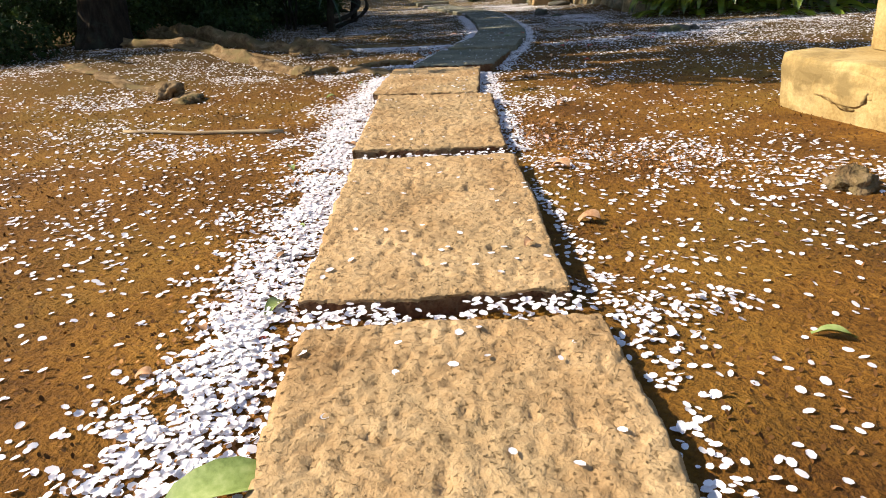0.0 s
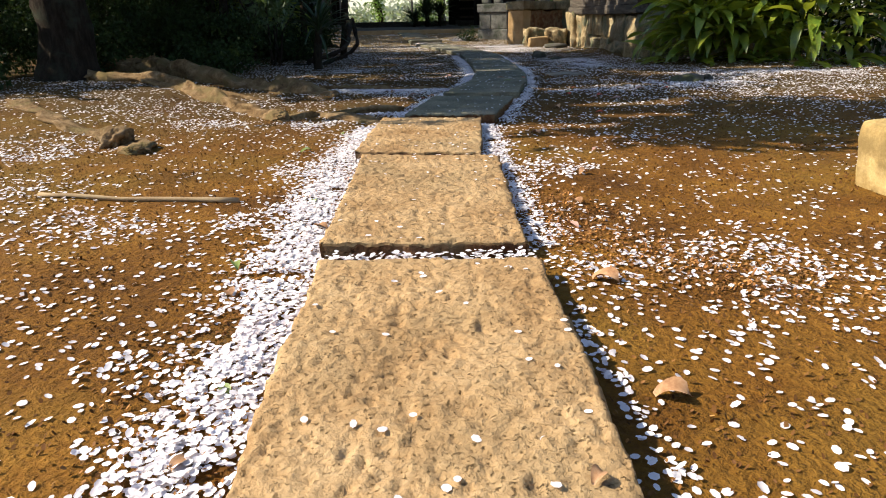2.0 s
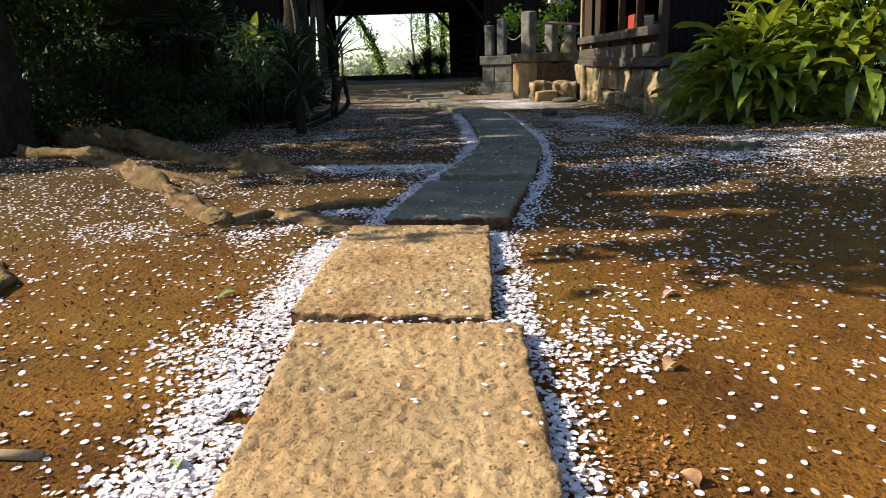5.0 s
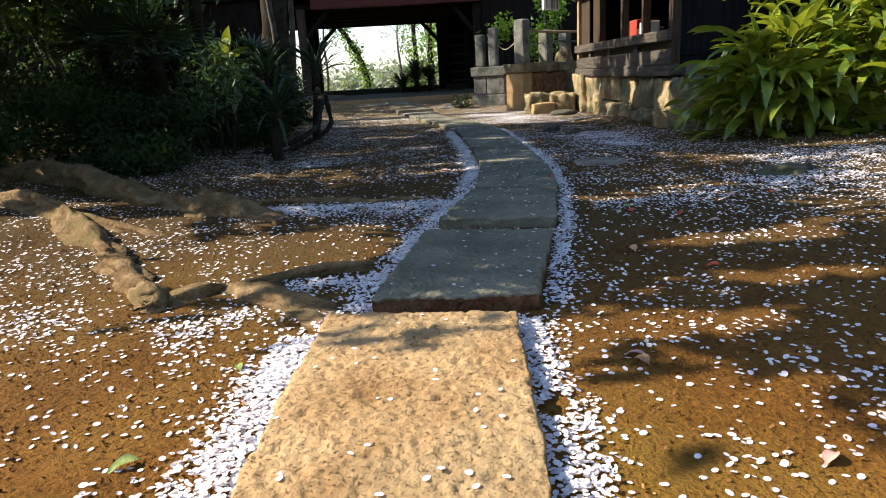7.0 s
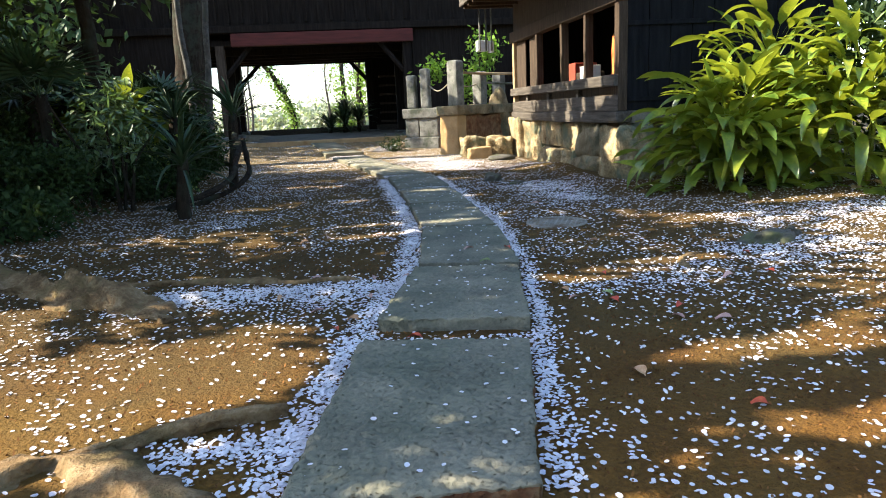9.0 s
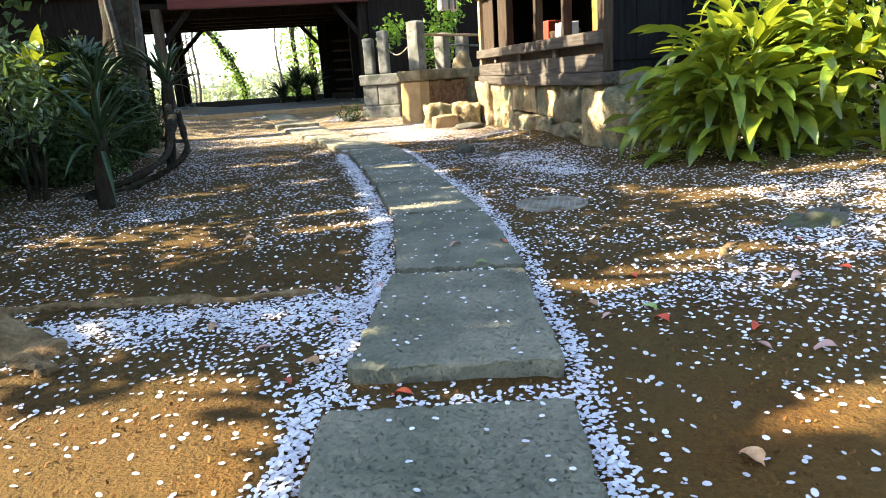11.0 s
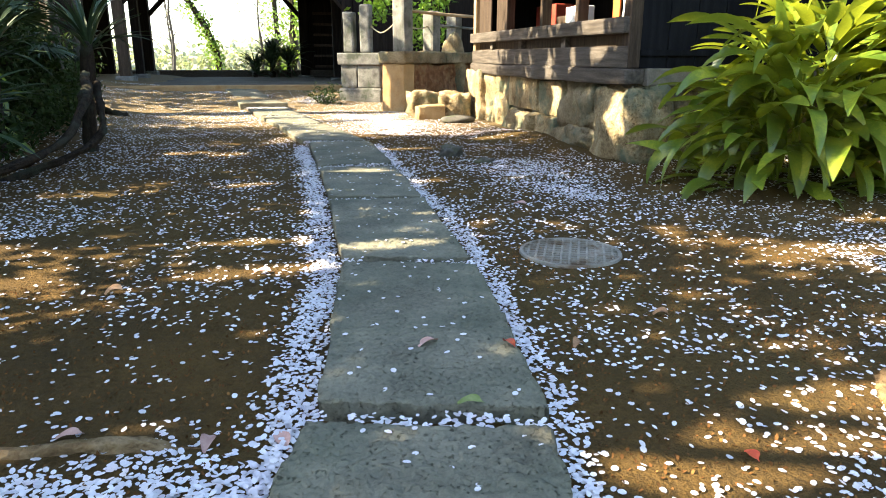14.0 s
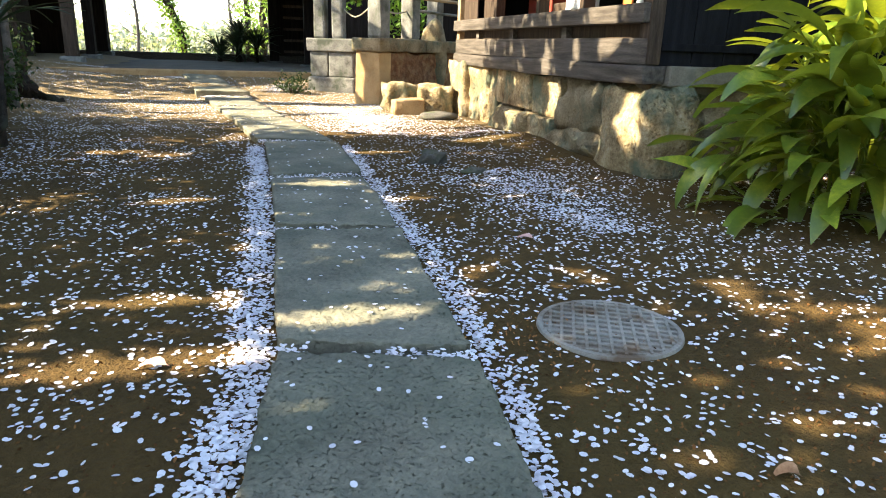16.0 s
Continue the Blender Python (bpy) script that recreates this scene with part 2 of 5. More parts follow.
PINKLEAF = material("faded_pink_leaf", [(0.40, 0.2, 0.15), (0.5, 0.28, 0.22), (0.58, 0.36, 0.28)], 20, 90, 0.6, 0.4, 0.002, random_by="object", spread=0.2)
GREENLEAF = material("fallen_green_leaf", [(0.12, 0.16, 0.03), (0.22, 0.27, 0.07), (0.33, 0.36, 0.13)], 15, 60, 0.5, 0.4, 0.003, random_by="object", spread=0.3)
IRON = material("cast_iron_cover", [(0.16, 0.14, 0.11), (0.26, 0.23, 0.185), (0.35, 0.31, 0.26)], 8, 90, 0.75, 0.5, 0.004, patch=(0.13, 0.085, 0.05), patch_scale=4, spec=0.3)
BOXPAINT = material("grey_box_paint", [(0.55, 0.56, 0.56), (0.62, 0.63, 0.63), (0.68, 0.69, 0.69)], 4, 40, 0.6, 0.1, 0.002)
ORANGE = material("orange_cloth", [(0.5, 0.13, 0.03), (0.6, 0.17, 0.04), (0.66, 0.22, 0.06)], 6, 40, 0.8, 0.2, 0.003)
REDCLOTH = material("red_lacquer", [(0.26, 0.035, 0.02), (0.34, 0.05, 0.028), (0.4, 0.07, 0.035)], 5, 40, 0.6, 0.2, 0.003)
PAPER = material("white_paper", [(0.62, 0.6, 0.55), (0.72, 0.70, 0.65), (0.78, 0.76, 0.72)], 5, 40, 0.8, 0.1, 0.002)
ROPE = material("straw_rope", [(0.25, 0.2, 0.13), (0.36, 0.3, 0.2), (0.44, 0.37, 0.26)], 20, 90, 0.9, 0.4, 0.004)


# ---- small builders ----
def empty(name, m=None, **tags):
    ob = new(name)
    ob.matrix_world = m or Matrix()
    return tagged(ob, **tags)


def mesh_object(name, data, mat, parent=None, label="", **tags):
    ob = new(name, data)
    if not data.materials:
        data.materials.append(mat)
    if parent is not None:
        ob.parent = parent
    return tagged(ob, label=label, **tags)


def part(name, bm, mat, parent=None, label="", smooth=False, **tags):
    data = bpy.data.meshes.new(name)
    bm.normal_update()
    for f in bm.faces:
        f.smooth = smooth
    bm.to_mesh(data)
    bm.free()
    return mesh_object(name, data, mat, parent, label, **tags)


def raw(name, verts, faces, mat, parent=None, label="", smooth=False, **tags):
    data = bpy.data.meshes.new(name)
    data.from_pydata(verts, [], faces)
    if smooth:
        data.shade_smooth()
    return mesh_object(name, data, mat, parent, label, **tags)


def box(x0, x1, y0, y1, z0, z1, bevel=0.01, rough=0.0, cuts=0):
    """A bevelled box, worn by rough metres where cuts give it points."""
    bm = bmesh.new()
    bmesh.ops.create_cube(bm, size=1)
    bmesh.ops.transform(bm, matrix=Matrix.Translation(((x0 + x1) / 2, (y0 + y1) / 2, (z0 + z1) / 2)) @ Matrix.Diagonal((x1 - x0, y1 - y0, z1 - z0, 1)), verts=bm.verts)
    if bevel:
        bmesh.ops.bevel(bm, geom=bm.edges[:], offset=bevel, segments=2, affect="EDGES", profile=0.6)
    if cuts:
        bmesh.ops.subdivide_edges(bm, edges=[e for e in bm.edges if e.calc_length() > 0.06], cuts=cuts, use_grid_fill=True)
        for v in bm.verts:
            v.co += rough * Vector(noise.noise_vector(v.co * 3.1)) + 0.4 * rough * Vector(noise.noise_vector(v.co * 11))
    return bm


def boulder(c, r, seed, amount=0.3, sub=3, square=0.0):
    """A rounded stone about c with half-sizes r; square draws it towards a block."""
    bm = bmesh.new()
    bmesh.ops.create_icosphere(bm, subdivisions=sub, radius=1)
    off = Vector((seed * 7.1, seed * 3.3, seed * 1.7))
    for v in bm.verts:
        d = v.co.normalized()
        if square:
            k = max(abs(d.x), abs(d.y), abs(d.z))
            d = d.lerp(d / k, square)
        d = d * (1 + amount * noise.noise(v.co * 1.4 + off) + 0.35 * amount * noise.noise(v.co * 4 + off) + 0.15 * amount * noise.noise(v.co * 9 + off))
        v.co = Vector(c) + Vector((d.x * r[0], d.y * r[1], d.z * r[2]))
    return bm


def tube(points, radii, sides=10, rough=0.12, bm=None, close=True):
    """A tapered, knotty limb along points."""
    bm = bm or bmesh.new()
    pts = [Vector(p) for p in points]
    rings = []
    for i, p in enumerate(pts):
        d = (pts[min(i + 1, len(pts) - 1)] - pts[max(i - 1, 0)]).normalized()
        a = d.cross(Vector((0, 0, 1)) if abs(d.z) < 0.9 else Vector((1, 0, 0))).normalized()
        b = d.cross(a)
        ring = []
        for k in range(sides):
            w = 2 * math.pi * k / sides
            n0 = a * math.cos(w) + b * math.sin(w)
            r = radii[i] * (1 + rough * noise.noise(p * 2.3 + n0 * 1.3) * 2 + rough * noise.noise(p * 9 + n0 * 3))
            ring.append(bm.verts.new(p + n0 * r))
        rings.append(ring)
    for r0, r1 in zip(rings, rings[1:]):
        for k in range(sides):
            bm.faces.new((r0[k], r0[(k + 1) % sides], r1[(k + 1) % sides], r1[k]))
    if close:
        bm.faces.new(rings[-1])
        bm.faces.new(rings[0][::-1])
    return bm


def bend(points, n=14, wobble=0.0):
    """A smooth line of n points through the given ones."""
    P = [Vector(p) for p in points]
    out = []
    for i in range(n + 1):
        u = i / n * (len(P) - 1)
        k = min(int(u), len(P) - 2)
        f = u - k
        p0, p1, p2, p3 = P[max(k - 1, 0)], P[k], P[k + 1], P[min(k + 2, len(P) - 1)]
        q = 0.5 * (2 * p1 + (p2 - p0) * f + (2 * p0 - 5 * p1 + 4 * p2 - p3) * f * f + (3 * p1 - p0 - 3 * p2 + p3) * f ** 3)
        out.append(q + wobble * Vector(noise.noise_vector(q * 1.9)))
    return out


def taper(n, r0, r1, power=1.0):
    return [r0 + (r1 - r0) * (i / n) ** power for i in range(n + 1)]


def leaf_cloud(rng, blobs, length, width, droop=0.3, shell=0.5):
    """Many small pointed leaves in clumps that fill the blobs (centre, half-sizes, count); vertices and faces."""
    V, F = [], []
    for (c, r, count) in blobs:
        clumps = max(1, count // 22)
        cc = rng.normal(size=(clumps, 3))
        cc /= np.linalg.norm(cc, axis=1)[:, None]
        cc *= (shell + (1 - shell) * rng.random((clumps, 1))) ** 0.6
        cc = np.array(c) + cc * np.array(r) * (0.8 + 0.35 * rng.random((clumps, 1)))
        n = clumps * 22
        p = np.repeat(cc, 22, 0) + rng.normal(size=(n, 3)) * length * 1.1
        d = rng.normal(size=(n, 3))
        d[:, 2] -= droop
        d /= np.linalg.norm(d, axis=1)[:, None]
        s = np.cross(d, rng.normal(size=(n, 3)))
        s /= np.linalg.norm(s, axis=1)[:, None]
        up = np.cross(d, s)
        ln = length * (0.65 + 0.7 * rng.random((n, 1)))
        wd = width * (0.65 + 0.7 * rng.random((n, 1)))
        base = len(V)
        a, b = p, p + d * ln - up * ln * 0.12
        m = p + d * ln * 0.45
        V.extend(np.stack([a, m + s * wd / 2, b, m - s * wd / 2], 1).reshape(-1, 3).tolist())
        F.extend((base + 4 * i + np.arange(4)).tolist() for i in range(n))
    return V, F


def blade(length, width, arch, fold=0.15, n=9, tip=1.0, stalk=0.0, twist=0.0):
    """One long leaf from the origin, rising along z and arching towards y; vertices and faces."""
    V, F = [], []
    y = z = 0.0
    for i in range(n + 1):
        u = i / n
        a = arch[0] + (arch[1] - arch[0]) * u
        if i:
            y += math.sin(a) * length / n
            z += math.cos(a) * length / n
        s = max(0.0, (u - stalk) / (1 - stalk))
        w = width / 2 * (math.sin(math.pi * min(1, s ** 0.75 * 0.97 + 0.03)) ** 0.8 if u > stalk else 0.08) * tip
        w = max(w, 0.004)
        t = twist * u
        up = Vector((0, -math.cos(a), math.sin(a)))
        side = Vector((math.cos(t), 0, 0)) + up * math.sin(t)
        mid = Vector((0, y, z))
        edge = up * (fold * w * 2)
        wave = up * 0.06 * width * math.sin(u * 9 + width * 40)
        V += [tuple(mid - side * w + edge + wave), tuple(mid), tuple(mid + side * w + edge - wave)]
        if i:
            b = 3 * i
            F += [(b - 3, b - 2, b + 1, b), (b - 2, b - 1, b + 2, b + 1)]
    return V, F


# ---- ground ----
def smooth01(v, a, b):
    t = min(1, max(0, (v - a) / (b - a)))
    return t * t * (3 - 2 * t)


def gz(x, y):
    """Height of the ground."""
    h = 0.28 * smooth01(y, 23.6, 27.2) + 0.12 * smooth01(y, 27.25, 27.45) - 2.2 * smooth01(y, 37, 50)
    h += 0.16 * smooth01(-x, 2.0, 4.5) * smooth01(y, 3, 7)
    h += 0.10 * math.exp(-((x - 4.1) / 0.7) ** 2 - ((y - 17.6) / 1.1) ** 2)
    h += 0.06 * math.exp(-((x - 2.3) / 0.5) ** 2 - ((y - 2.0) / 0.35) ** 2)
    h += 0.10 * math.exp(-((x - 5.8) / 1.4) ** 2 - ((y - 13.4) / 1.0) ** 2)
    far = smooth01(math.hypot(x, y - 12), 25, 60)
    n0 = 0.022 * noise.noise((x * 0.9, y * 0.9, 0.3)) + 0.010 * noise.noise((x * 3.1, y * 3.1, 1.7)) + 0.005 * noise.noise((x * 9, y * 9, 4.1))
    return h + n0 * (1 - far) - 0.012


def axis_steps(lo, hi, step, outer):
    inner = list(np.arange(lo, hi + step / 2, step))
    return [-o for o in outer[::-1]] + inner + [o + hi for o in outer]


def build_ground():
    outer = [1.5, 4, 9, 20, 50, 120, 300, 700, 1500]
    xs = [-7 - o for o in outer[::-1]] + list(np.arange(-7, 8.01, 0.075)) + [8 + o for o in outer]
    ys = [-2 - o for o in outer[::-1]] + list(np.arange(-2, 12, 0.075)) + list(np.arange(12, 38, 0.15)) + [38 + o for o in outer]
    V = [(float(x), float(y), gz(x, y)) for y in ys for x in xs]
    w = len(xs)
    F = [(j * w + i, j * w + i + 1, (j + 1) * w + i + 1, (j + 1) * w + i) for j in range(len(ys) - 1) for i in range(w - 1)]
    raw("ground", V, F, SOIL, smooth=True, label="bare reddish-brown earth with patches of moss, shade under the trees painted in", category="ground", kind="structure")


build_ground()

# ---- the path of stone slabs: corners near left, near right, far right, far left, and the height of the top ----
SLABS = [
    ((-0.38, -1.75), (0.43, -1.75), (0.42, -0.12), (-0.38, -0.10), 0.055),
    ((-0.38, 0.02), (0.42, 0.0), (0.42, 1.575), (-0.39, 1.56), 0.055),
    ((-0.43, 1.70), (0.365, 1.70), (0.385, 3.28), (-0.43, 3.31), 0.066),
    ((-0.45, 3.47), (0.365, 3.46), (0.44, 5.18), (-0.43, 5.26), 0.070),
    ((-0.50, 5.39), (0.345, 5.27), (0.47, 6.80), (-0.39, 6.93), 0.070),
    ((-0.20, 7.09), (0.62, 7.02), (0.95, 8.34), (0.10, 8.52), 0.070),
    ((0.21, 8.86), (1.05, 8.62), (1.30, 9.86), (0.55, 10.07), 0.075),
    ((0.60, 10.22), (1.355, 10.0), (1.57, 11.61), (0.83, 11.81), 0.062),
    ((0.825, 11.92), (1.56, 11.71), (1.65, 13.46), (0.875, 13.56), 0.060),
    ((0.88, 13.67), (1.655, 13.56), (1.67, 15.24), (0.88, 15.18), 0.060),
    ((0.88, 15.38), (1.69, 15.43), (1.69, 17.45), (0.86, 17.42), 0.060),
    ((0.74, 17.75), (1.66, 17.52), (1.25, 20.05), (0.46, 19.83), 0.060),
    ((0.44, 19.95), (1.22, 20.14), (0.93, 22.0), (0.12, 21.8), 0.058),
    ((0.10, 21.9), (0.92, 22.1), (0.63, 24.08), (-0.23, 23.75), 0.060),
    ((-0.42, 24.28), (0.68, 24.1), (0.32, 25.6), (-0.60, 25.72), 0.15),
    ((-0.58, 25.82), (0.26, 25.72), (-0.13, 27.18), (-0.95, 27.22), 0.18),
]
RISE = {15: 0.16}      # a slab laid on the slope


def build_slab(i, parent):
    a, b, c, d, top = SLABS[i]
    a, b, c, d = (Vector((*p, 0)) for p in (a, b, c, d))
    nx, ny = (84, 160) if 0 < i < 7 else (56, 108) if i < 9 else (26, 44) if i < 12 else (10, 16)
    rng = random.Random(40 + i)
    V, F = [], []
    tilt = rng.uniform(-0.006, 0.006)

    def place(u, v):
        # worn outline: the edges wander a little and the corners are rounded
        p = a * (1 - u) * (1 - v) + b * u * (1 - v) + c * u * v + d * (1 - u) * v
        return p

    for j in range(ny + 1):
        for k in range(nx + 1):
            u, v = k / nx, j / ny
            p = place(u, v)
            eu, ev = min(u, 1 - u), min(v, 1 - v)
            edge = max(0, 1 - eu / 0.04) ** 3 + max(0, 1 - ev / 0.022) ** 2
            q = Vector((p.x, p.y, i * 5.0))
            push = 0.016 * noise.noise(q * 2.2) + 0.012 * noise.noise(q * 7) + 0.008 * noise.noise(q * 17)
            if eu == 0:
                p += (b - a).normalized() * push
            if ev == 0:
                p += (d - a).normalized() * push
            if eu == 0 and ev == 0:
                p += (place(0.5, 0.5) - p).normalized() * rng.uniform(0.01, 0.045)
            # chisel marks and broken-out grains over a gentle unevenness
            pit = max(0, noise.noise(q * 21) - 0.22) + 0.8 * max(0, noise.noise(q * 38 + Vector((3, 1, 7))) - 0.2)
            chip = abs(noise.noise(q * 15 + Vector((9, 2, 4))))
            z = top + RISE.get(i, 0) * v + tilt * (u - 0.5) * 2 + 0.006 * noise.noise(q * 2.6) + 0.004 * noise.noise(q * 13) + 0.006 * noise.noise(q * 27)
            z += 0.004 * noise.noise(q * 55) + 0.012 * min(chip, 0.25) - 0.026 * pit - 0.008 * min(1, edge) * (0.7 + 0.9 * noise.noise(q * 9))
            V.append((p.x, p.y, z))
    w = nx + 1
    F = [(j * w + k, j * w + k + 1, (j + 1) * w + k + 1, (j + 1) * w + k) for j in range(ny) for k in range(nx)]
    rim = [k for k in range(w)] + [j * w + nx for j in range(1, ny + 1)] + [ny * w + k for k in range(nx - 1, -1, -1)] + [j * w for j in range(ny - 1, 0, -1)]
    prev = rim
    mid = (a + b + c + d) / 4
    for step, (depth, out) in enumerate(((0.010, -0.001), (0.045, -0.004), (0.085, -0.012), (0.16, -0.03))):
        row = []
        for r in rim:
            p = Vector(V[r])
            away = (p - mid)
            away.z = 0
            away.normalize()
            p += away * (out + 0.008 * noise.noise(Vector((p.x * 6, p.y * 6, step * 0.7 + i))) + 0.006 * noise.noise(Vector((p.x * 25, p.y * 25, step * 1.7 + i))))
            p.z = V[r][2] - depth + 0.006 * noise.noise(Vector((p.x * 14, p.y * 14, step * 2.1)))
            V.append(tuple(p))
            row.append(len(V) - 1)
        for m in range(len(rim)):
            n1 = (m + 1) % len(rim)
            F.append((prev[n1], prev[m], row[m], row[n1]))
        prev = row
    ob = raw("paving_slab", V, F, TUFF if i < 5 else GREYTUFF, parent)
    ob.data.polygons.foreach_set("use_smooth", [k < nx * ny for k in range(len(F))])
    # sides get the darker tone: soil stain plus painted shade
    ob.data.materials.append(TUFFSIDE if i < 6 else GREYTUFF)
    ob.data.polygons.foreach_set("material_index", [0 if k < nx * ny + len(rim) else 1 for k in range(len(F))])


pavement = empty("pavement", label="winding path of long weathered tuff slabs laid in bare earth", category="path", kind="structure")
for i in range(len(SLABS)):
    build_slab(i, pavement)


# ---- the gatehouse at the end of the path ----
def gatehouse():
    g = empty("gatehouse", label="old dark wooden gatehouse with a red beam over its passage", category="gatehouse")
    D = DARKWOOD
    part("wall", box(-16, -5.2, 29, 29.25, 0.1, 7.2, 0.02), D, g)
    part("wall", box(2.72, 9, 29, 29.25, 0.1, 7.2, 0.02), D, g)
    part("upper_wall", box(-5.2, 2.72, 29.06, 29.25, 4.0, 7.2, 0.01), D, g)
    for k in range(44):
        x = -10.5 + k * 0.42
        part("batten", box(x, x + 0.07, 28.96, 29.0 if x < -5.2 or x > 2.7 else 29.06, 4.32, 7.0, 0.006), D, g)
    part("sill_beam", box(-12, 9, 28.78, 29.0, 4.0, 4.22, 0.02, 0.01, 2), D, g)
    part("red_beam", box(-3.3, 2.75, 28.72, 29.02, 3.56, 3.97, 0.02), REDWOOD, g, "faded red-painted beam")
    part("passage_ceiling", box(-5.2, 2.72, 29.25, 35.3, 3.62, 3.8, 0.0), D, g)
    for y in (30.4, 31.8, 33.2, 34.4):
        part("ceiling_beam", box(-5.2, 2.72, y, y + 0.25, 3.4, 3.62, 0.02), D, g)
    part("passage_wall", box(2.72, 2.95, 29.25, 35.0, 0.2, 3.62, 0.02), D, g)
    part("passage_wall", box(-5.4, -5.2, 29.25, 31.4, 0.2, 3.62, 0.02), D, g)
    part("back_wall", box(-5.4, 2.95, 35.0, 35.25, 3.36, 6.0, 0.02), D, g)
    part("back_wall", box(1.62, 2.95, 35.0, 35.25, 0.4, 3.36, 0.02), D, g)
    part("back_wall", box(-16, -5.3, 35.0, 35.25, 0.4, 6.0, 0.02), D, g)
    part("side_wall", box(-16.2, -16, 29, 35.25, 0.1, 7.2, 0.02), D, g)
    part("side_wall", box(9, 9.2, 29, 35.25, 0.1, 7.2, 0.02), D, g)
    for x0, x1, y0, y1 in ((-3.86, -3.58, 28.9, 29.2), (2.4, 2.7, 28.9, 29.2), (-4.35, -3.9, 34.6, 35.0), (1.3, 1.62, 34.6, 35.0), (-3.95, -3.7, 31.6, 31.9), (2.3, 2.6, 31.6, 31.9)):
        z0 = gz((x0 + x1) / 2, y0) - 0.05
        part("post", box(x0, x1, y0, y1, z0, 3.6, 0.02, 0.012, 2), POSTWOOD if x0 == -3.86 else D, g)
        part("base_stone", box(x0 - 0.12, x1 + 0.12, y0 - 0.12, y1 + 0.12, z0 - 0.1, z0 + 0.16, 0.04), GRANITE, g)
    for p, q in (((-4.0, 34.8, 2.5), (-3.05, 34.8, 3.45)), ((1.45, 34.8, 2.5), (0.6, 34.8, 3.45)), ((-3.7, 29.05, 2.5), (-2.7, 29.05, 3.6)), ((2.5, 29.05, 2.5), (1.6, 29.05, 3.6))):
        part("brace", tube([p, q], [0.09, 0.09], 6, 0.03), D, g)
    part("threshold", box(-5.2, 2.7, 34.95, 35.2, 0.42, 0.68, 0.03, 0.01, 2), WOOD, g)
    # tiled roof
    for sgn, y0, y1 in ((1, 27.6, 32.2), (-1, 36.8, 32.2)):
        bm = bmesh.new()
        vs = [bm.verts.new(p) for p in ((-17, y0, 6.9), (10, y0, 6.9), (10, y1, 9.6), (-17, y1, 9.6), (-17, y0, 7.12), (10, y0, 7.12), (10, y1, 9.82), (-17, y1, 9.82))]
        for f in ((0, 1, 2, 3), (4, 5, 6, 7), (0, 1, 5, 4), (2, 3, 7, 6), (1, 2, 6, 5), (0, 3, 7, 4)):
            bm.faces.new([vs[k] for k in f])
        bmesh.ops.recalc_face_normals(bm, faces=bm.faces)
        part("roof", bm, ROOFTILE, g)
    for k in range(27):
        x = -16.8 + k * 1.02
        part("rafter", box(x, x + 0.12, 27.7, 29.0, 6.72, 6.88, 0.01), D, g)
    # stacked boards and a low wall inside the passage
    for k in range(6):
        part("shelf_board", box(1.75, 2.7, 33.2, 33.3, 0.8 + 0.36 * k, 0.88 + 0.36 * k, 0.01), POSTWOOD, g)
    part("passage_floor", box(-7.5, 2.7, 27.5, 34.95, 0.2, 0.435, 0.01, 0.012, 12), PACKED, g, "worn grey floor of packed earth and mortar")
    part("kerb", box(-7.5, 2.4, 27.24, 27.5, 0.1, 0.43, 0.03, 0.012, 2), TUFF, g, "low stone edge across the approach")


gatehouse()


